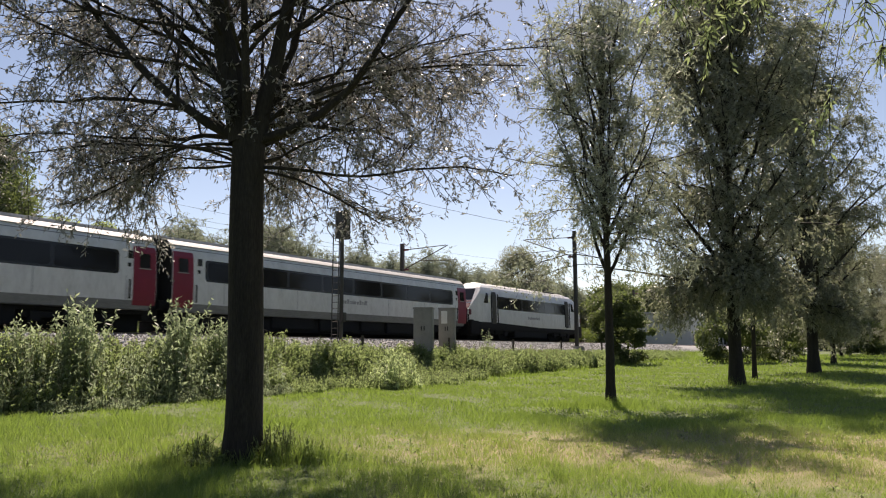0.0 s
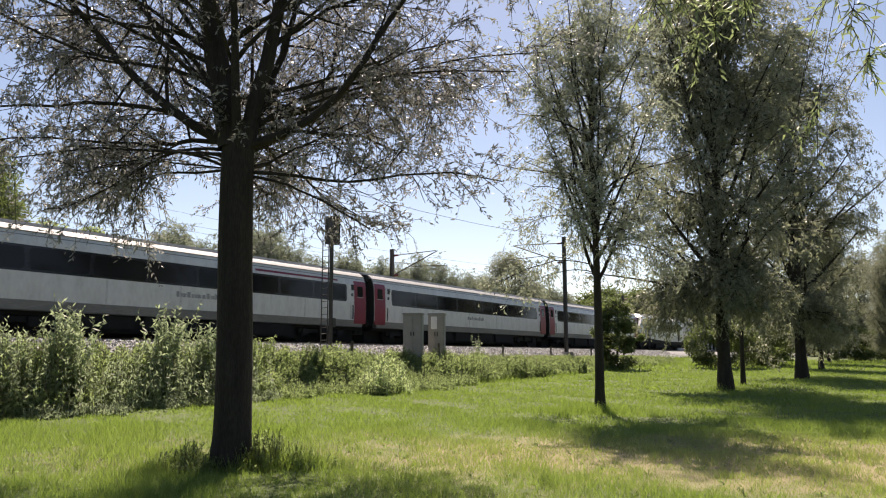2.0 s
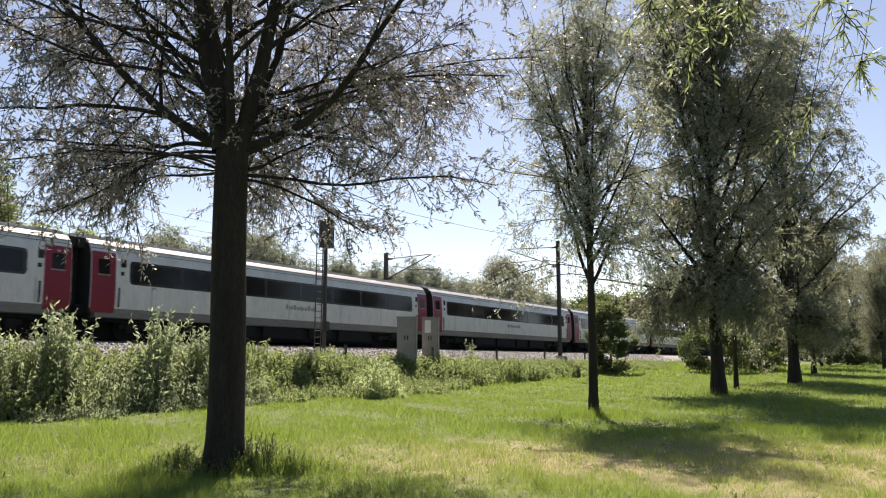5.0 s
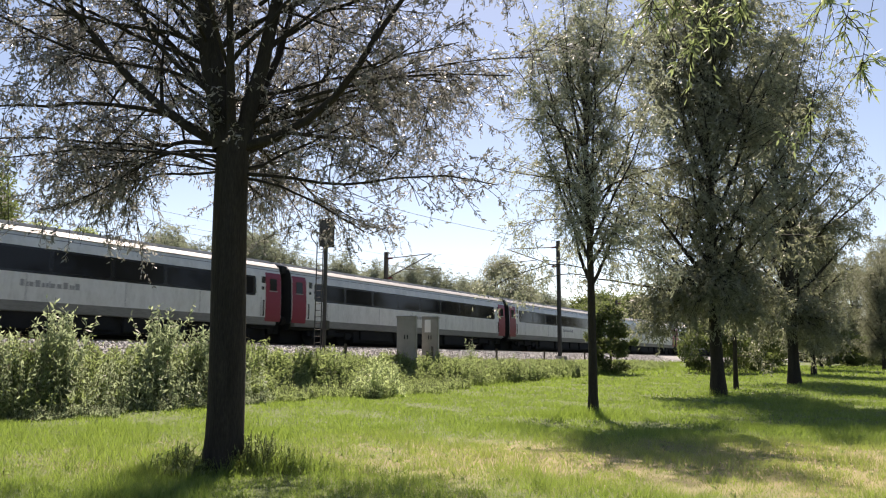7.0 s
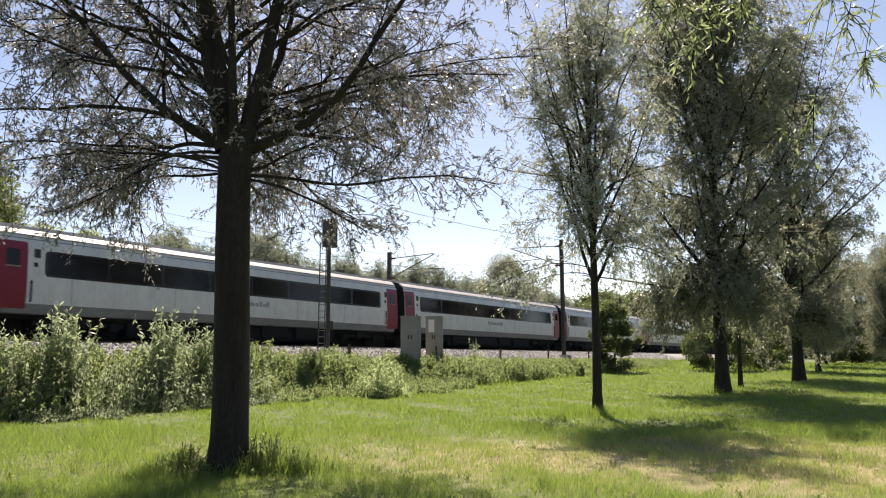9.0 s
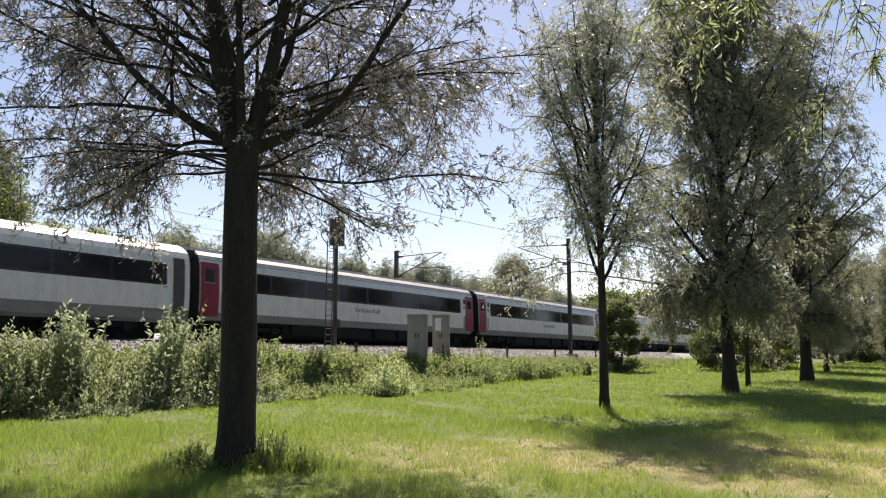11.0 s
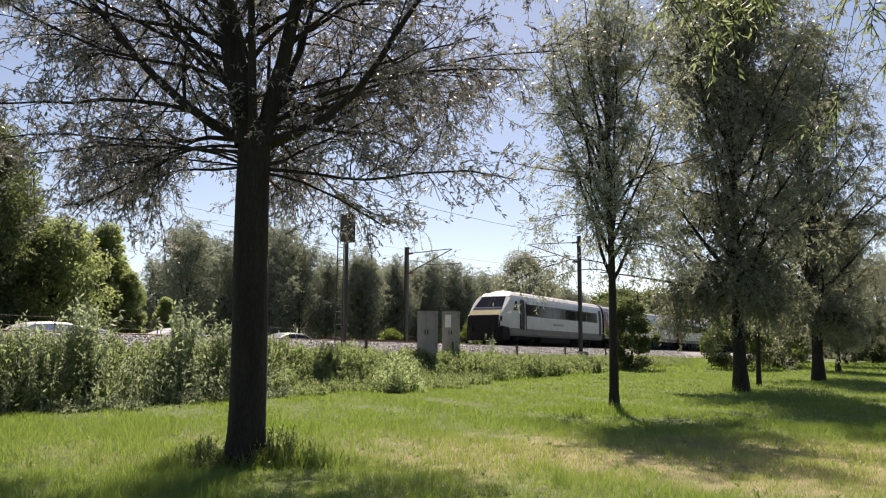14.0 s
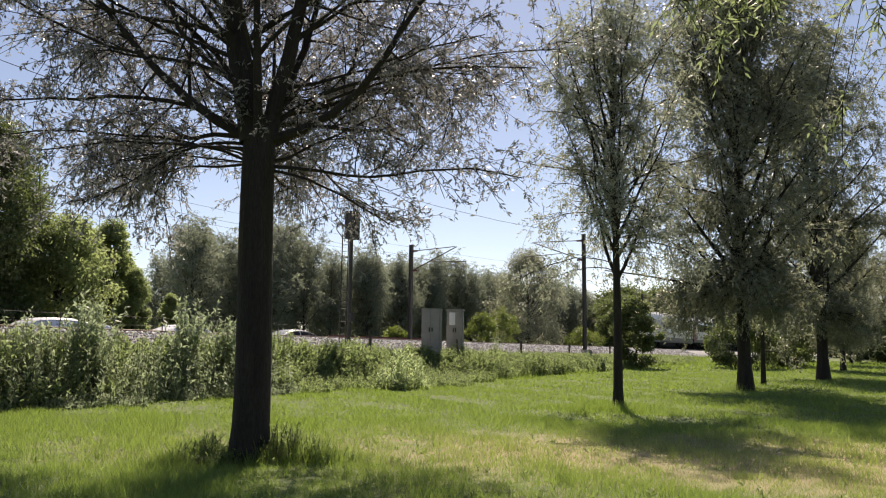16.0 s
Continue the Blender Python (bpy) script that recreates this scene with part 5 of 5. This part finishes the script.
def mast(s, p, top, arms, label, lift=0.3):
    q = by_track(s, p)
    z0 = 1.55
    t = thing("catenary_mast", pose(q.x, q.y, z0, 0, 0, TURN), label, "catenary mast", "overhead line masts")
    h = top - z0
    part("footing", boxes((-0.4, 0.4, -0.4, 0.4, -0.3, 0.3), bevel=0.04), M["concrete"], t, "block of weathered concrete")
    part("post", boxes((-0.11, 0.11, -0.12, -0.1, 0.2, h), (-0.11, 0.11, 0.1, 0.12, 0.2, h), (-0.01, 0.01, -0.1, 0.1, 0.2, h)), M["mast"], t, "dark steel H-section post")
    e = 1 if p < 26 else -1  # towards the tracks
    for k, reach in enumerate(arms):
        zt, zl = RAIL + 6.15 + lift - z0, RAIL + 4.75 + lift - z0
        arm = part("cantilever", tubes(((0, e * 0.12, zt), (0, e * reach, zt + 0.12), 0.03), ((0, e * 0.12, zl), (0, e * (reach + 0.15), zt + 0.1), 0.038), ((0, e * reach * 0.45, zl + 0.55), (0, e * (reach + 0.9), zl + 0.45), 0.025), ((0, e * (reach + 0.9), zl + 0.45), (0, e * (reach + 0.55), zl - 0.05), 0.02), sides=8), M["mast"], t, "tubular cantilever arm")
        for zz in (zt, zl):
            part("insulator", tubes(*[((0, e * (0.2 + 0.09 * i), zz), (0, e * (0.24 + 0.09 * i), zz), 0.075) for i in range(4)], sides=10), M["maroon"], arm)
        for zz in (zt, zl):
            part("bracket", boxes((-0.09, 0.09, min(0, e * 0.2), max(0, e * 0.2), zz - 0.08, zz + 0.08)), M["mast"], arm)
    return t


MASTS = [(40.2, 21.8, 10.15, 21.8 + 3.9), (33.1, 32.0, 9.15, 32 - 3.6)]
for s_, p_, top_, c_ in MASTS:
    mast(s_, p_, top_, (abs(c_ - p_),), "dark steel overhead line mast beside the ballast", 1.3 if p_ < 26 else 0.3)
for s_ in (92, 142, 192):
    mast(s_, 21.8, 10.15, (3.9,), "dark steel overhead line mast beside the ballast")
    mast(s_ - 7, 32.0, 9.15, (2.9,), "dark steel overhead line mast beside the ballast")


def wires():
    spans = [-62, -12, 40, 92, 142, 192, 260]

    def wire(name, p, z, sag, r, label):
        bm = bmesh.new()
        for a, b in zip(spans, spans[1:]):
            pts = []
            for k in range(9):
                u = k / 8
                pts.append(by_track(a + (b - a) * u, p, z - sag * 4 * u * (1 - u)))
            for q, w in zip(pts, pts[1:]):
                tube(bm, q, w, r, sides=5)
        tagged(part(name, bm, M["black"]), label, "overhead wire")
    for p in (25.72, 29.12):
        wire("contact_wire", p, RAIL + 4.72, 0.0, 0.006, "taut dark contact wire over the track")
        wire("messenger_wire", p, RAIL + 5.9, 0.75, 0.006, "dark messenger wire sagging between masts")
    wire("feeder_wire", 21.75, 10.1, 1.2, 0.011, "dark feeder wire sagging between mast tops")


wires()


def fence_posts():
    bm = boxes((-0.05, 0.05, -0.05, 0.05, -0.4, 0.85), bevel=0.01)
    first = part("fence_post", bm, M["wood"])
    tagged(first, "weathered dark timber fence post in the weeds", "fence post", "lineside fence posts")
    for k, s in enumerate((13.5, 27.95, 6.2, 20.7, 35.0, 42.5, 50)):
        m = on_track(s, 20.8, 1.35, 7 * k)
        if k == 0:
            first.matrix_basis = m
        else:
            copy_thing(first, m)


fence_posts()

# ---- the car park beyond the line ----


def car(m, paint, label, estate, pane):
    """A parked car: lofted shell with domed roof, window bands, lamps, mirrors and wheels."""
    c = thing("parked_car", m, label, "car", "parked cars")
    L, W = 2.2, 0.88
    kx = np.array([-2.2, -2.12, -1.95, -1.5, -0.9, -0.2, 0.3, 0.75, 1.15, 1.5, 1.9, 2.1, 2.2])
    top = np.array([0.72, 1.0, 1.2 if estate else 1.05, 1.4 if estate else 1.3, 1.46, 1.47, 1.42, 1.27, 1.06, 0.97, 0.88, 0.78, 0.6])
    belt = np.array([0.68, 0.86, 0.92, 0.95, 0.96, 0.95, 0.94, 0.93, 0.92, 0.89, 0.82, 0.72, 0.56])
    xs = np.linspace(-L, L, 45)
    zt, zb = np.interp(xs, kx, top), np.interp(xs, kx, belt)
    zt = np.convolve(np.pad(zt, 2, mode="edge"), np.ones(5) / 5, mode="valid")
    w = W * (1 - 0.16 * np.clip(np.abs(xs) / L - 0.55, 0, 1) ** 1.5 / 0.3)
    bm = bmesh.new()
    rows = []
    for x, t, b, ww in zip(xs, zt, zb, w):
        t = max(t, b + 0.015)
        half = [(ww * 0.94, 0.24), (ww, 0.42), (ww, b - 0.12), (ww * 0.975, b), (ww * 0.975 - 0.42 * (t - b) * 0.9, b + (t - b) * 0.86), (ww * 0.5, t - 0.012), (0, t)]
        ring = [(-y, z) for y, z in half] + [(y, z) for y, z in half[-2::-1]]
        rows.append([bm.verts.new((float(x), float(y), float(z))) for y, z in ring])
    for p, q in zip(rows, rows[1:]):
        for i in range(len(p) - 1):
            bm.faces.new((p[i], p[i + 1], q[i + 1], q[i]))
    bm.faces.new(rows[0]), bm.faces.new(rows[-1][::-1])
    bmesh.ops.recalc_face_normals(bm, faces=bm.faces)
    for f in bm.faces:
        f.smooth = True
    part("body", bm, paint, c)
    lo, hi = (-1.85, 0.95) if estate else (-1.5, 0.95)
    for sgn in (-1, 1):
        for a0, a1 in ((lo, -0.5), (-0.44, hi)):
            gl = bmesh.new()
            at = np.linspace(a0, a1, 9)
            t, b, ww = np.interp(at, xs, zt), np.interp(at, xs, zb), np.interp(at, xs, w)
            ring = []
            for share in (0.1, 0.8):
                ring.append([gl.verts.new((float(x), float(sgn * (y * 0.975 - 0.42 * (u - v) * 0.9 * share / 0.86 + 0.008)), float(v + (u - v) * share))) for x, u, v, y in zip(at, t, b, ww)])
            for i in range(8):
                gl.faces.new((ring[0][i], ring[0][i + 1], ring[1][i + 1], ring[1][i]))
            ex = bmesh.ops.extrude_face_region(gl, geom=gl.faces[:])
            for v in ex["geom"]:
                if isinstance(v, bmesh.types.BMVert):
                    v.co.y -= sgn * 0.03
            bmesh.ops.recalc_face_normals(gl, faces=gl.faces)
            part("side_window", gl, M[pane], c)
        part("mirror", boxes((0.78, 0.92, min(sgn * W, sgn * (W + 0.16)), max(sgn * W, sgn * (W + 0.16)), 0.93, 1.06), bevel=0.03), paint, c)
        part("headlight", boxes((1.9, 2.14, min(sgn * 0.5, sgn * 0.74), max(sgn * 0.5, sgn * 0.74), 0.62, 0.76), bevel=0.03), M["sheet"], c)
        part("tail_light", boxes((-2.22, -2.08, min(sgn * 0.55, sgn * 0.78), max(sgn * 0.55, sgn * 0.78), 0.66, 0.86), bevel=0.02), M["red"], c)
        for x in (-1.35, 1.35):
            wh = part("wheel", tubes(((x, sgn * (W - 0.2), 0.31), (x, sgn * (W + 0.01), 0.31), 0.31), sides=20), M["tyre"], c)
            part("rim", tubes(((x, sgn * (W - 0.02), 0.31), (x, sgn * (W + 0.02), 0.31), 0.19), sides=14), M["steel"], wh)
    # windscreen lying on the slope before the roof
    ws = bmesh.new()
    quad = [ws.verts.new((x, y, float(np.interp(x, xs, zt)) + 0.012)) for x, y in ((1.08, -0.6), (1.08, 0.6), (0.5, 0.48), (0.5, -0.48))]
    ws.faces.new(quad)
    ex = bmesh.ops.extrude_face_region(ws, geom=ws.faces[:])
    for v in ex["geom"]:
        if isinstance(v, bmesh.types.BMVert):
            v.co.z -= 0.03
    bmesh.ops.recalc_face_normals(ws, faces=ws.faces)
    part("windscreen", ws, M["glass"], c)
    part("front_bumper", boxes((L - 0.1, L + 0.05, -W + 0.12, W - 0.12, 0.3, 0.52), bevel=0.03), M["black"], c)
    return c


big = car(on_track(8.6, 34.9, 1.42), M["carwhite"], "large white estate car parked behind the railway", True, "glareglass")
big.scale = (1.12, 1.0, 1.04)
car(on_track(11.6, 37.2, 1.42), M["carwhite"], "white car parked behind another white car", True, "glareglass")
car(on_track(16.1, 35.2, 1.42), M["carwhite"], "white hatchback parked behind the railway", False, "glareglass")
car(on_track(24.9, 35.2, 1.42), M["cargrey"], "silver grey car parked behind the railway", False, "glass")


def car_park_barrier():
    q = on_track(0, 34.0, 1.4)
    t = thing("barrier", q, "low red painted rail barrier at the car park's edge", "barrier")
    for z in (0.7, 1.06):
        part("rail", boxes((26.5, 38.0, -0.04, 0.04, z, z + 0.14), bevel=0.02), M["barrier"], t)
    for k in range(7):
        part("post", boxes((26.6 + 1.88 * k, 26.7 + 1.88 * k, 0.05, 0.13, 0, 1.2), bevel=0.01), M["barrier"], t)
    f = thing("mesh_fence", q, "dark wire mesh fence along the car park", "fence")
    for k in range(14):
        part("post", tubes(((-12 + 2.8 * k, -0.3, 0), (-12 + 2.8 * k, -0.3, 1.75), 0.03), sides=8), M["mast"], f)
    for z in (0.25, 0.6, 0.95, 1.3, 1.7):
        part("wire", tubes(((-12, -0.3, z), (24.4, -0.3, z), 0.008), sides=5), M["mast"], f)


car_park_barrier()


def far_building():
    t = thing("warehouse", pose(38.5, 139, 1.2, 0, 0, TURN), "pale clad low building beyond the line", "building")
    part("wall", boxes((-14, 14, -5, 5, 0, 6.0)), M["wall"], t)
    part("roof", boxes((-14.3, 14.3, -5.3, 5.3, 6.0, 6.35), bevel=0.05), M["roof"], t)
    for k in range(9):
        x = -12 + 3 * k
        w = part("window", boxes((x - 0.7, x + 0.7, -5.06, -5.0, 1.4, 2.8)), M["glass"], t)
        part("frame", boxes((x - 0.8, x + 0.8, -5.1, -5.02, 1.28, 1.4), (x - 0.8, x + 0.8, -5.1, -5.02, 2.8, 2.9)), M["roof"], w)


far_building()

# ---- what moves ----


def run(t):
    """Metres along the track of the coupling behind the first coach: the train slows a little."""
    return 5.98 + 18.8038 * t - 0.16504 * t * t


def motions():
    for ob, ahead in TRAIN:
        walk(ob, [(t, on_track(run(t) + ahead, 25.72, RAIL)) for t in range(17)])


motions()
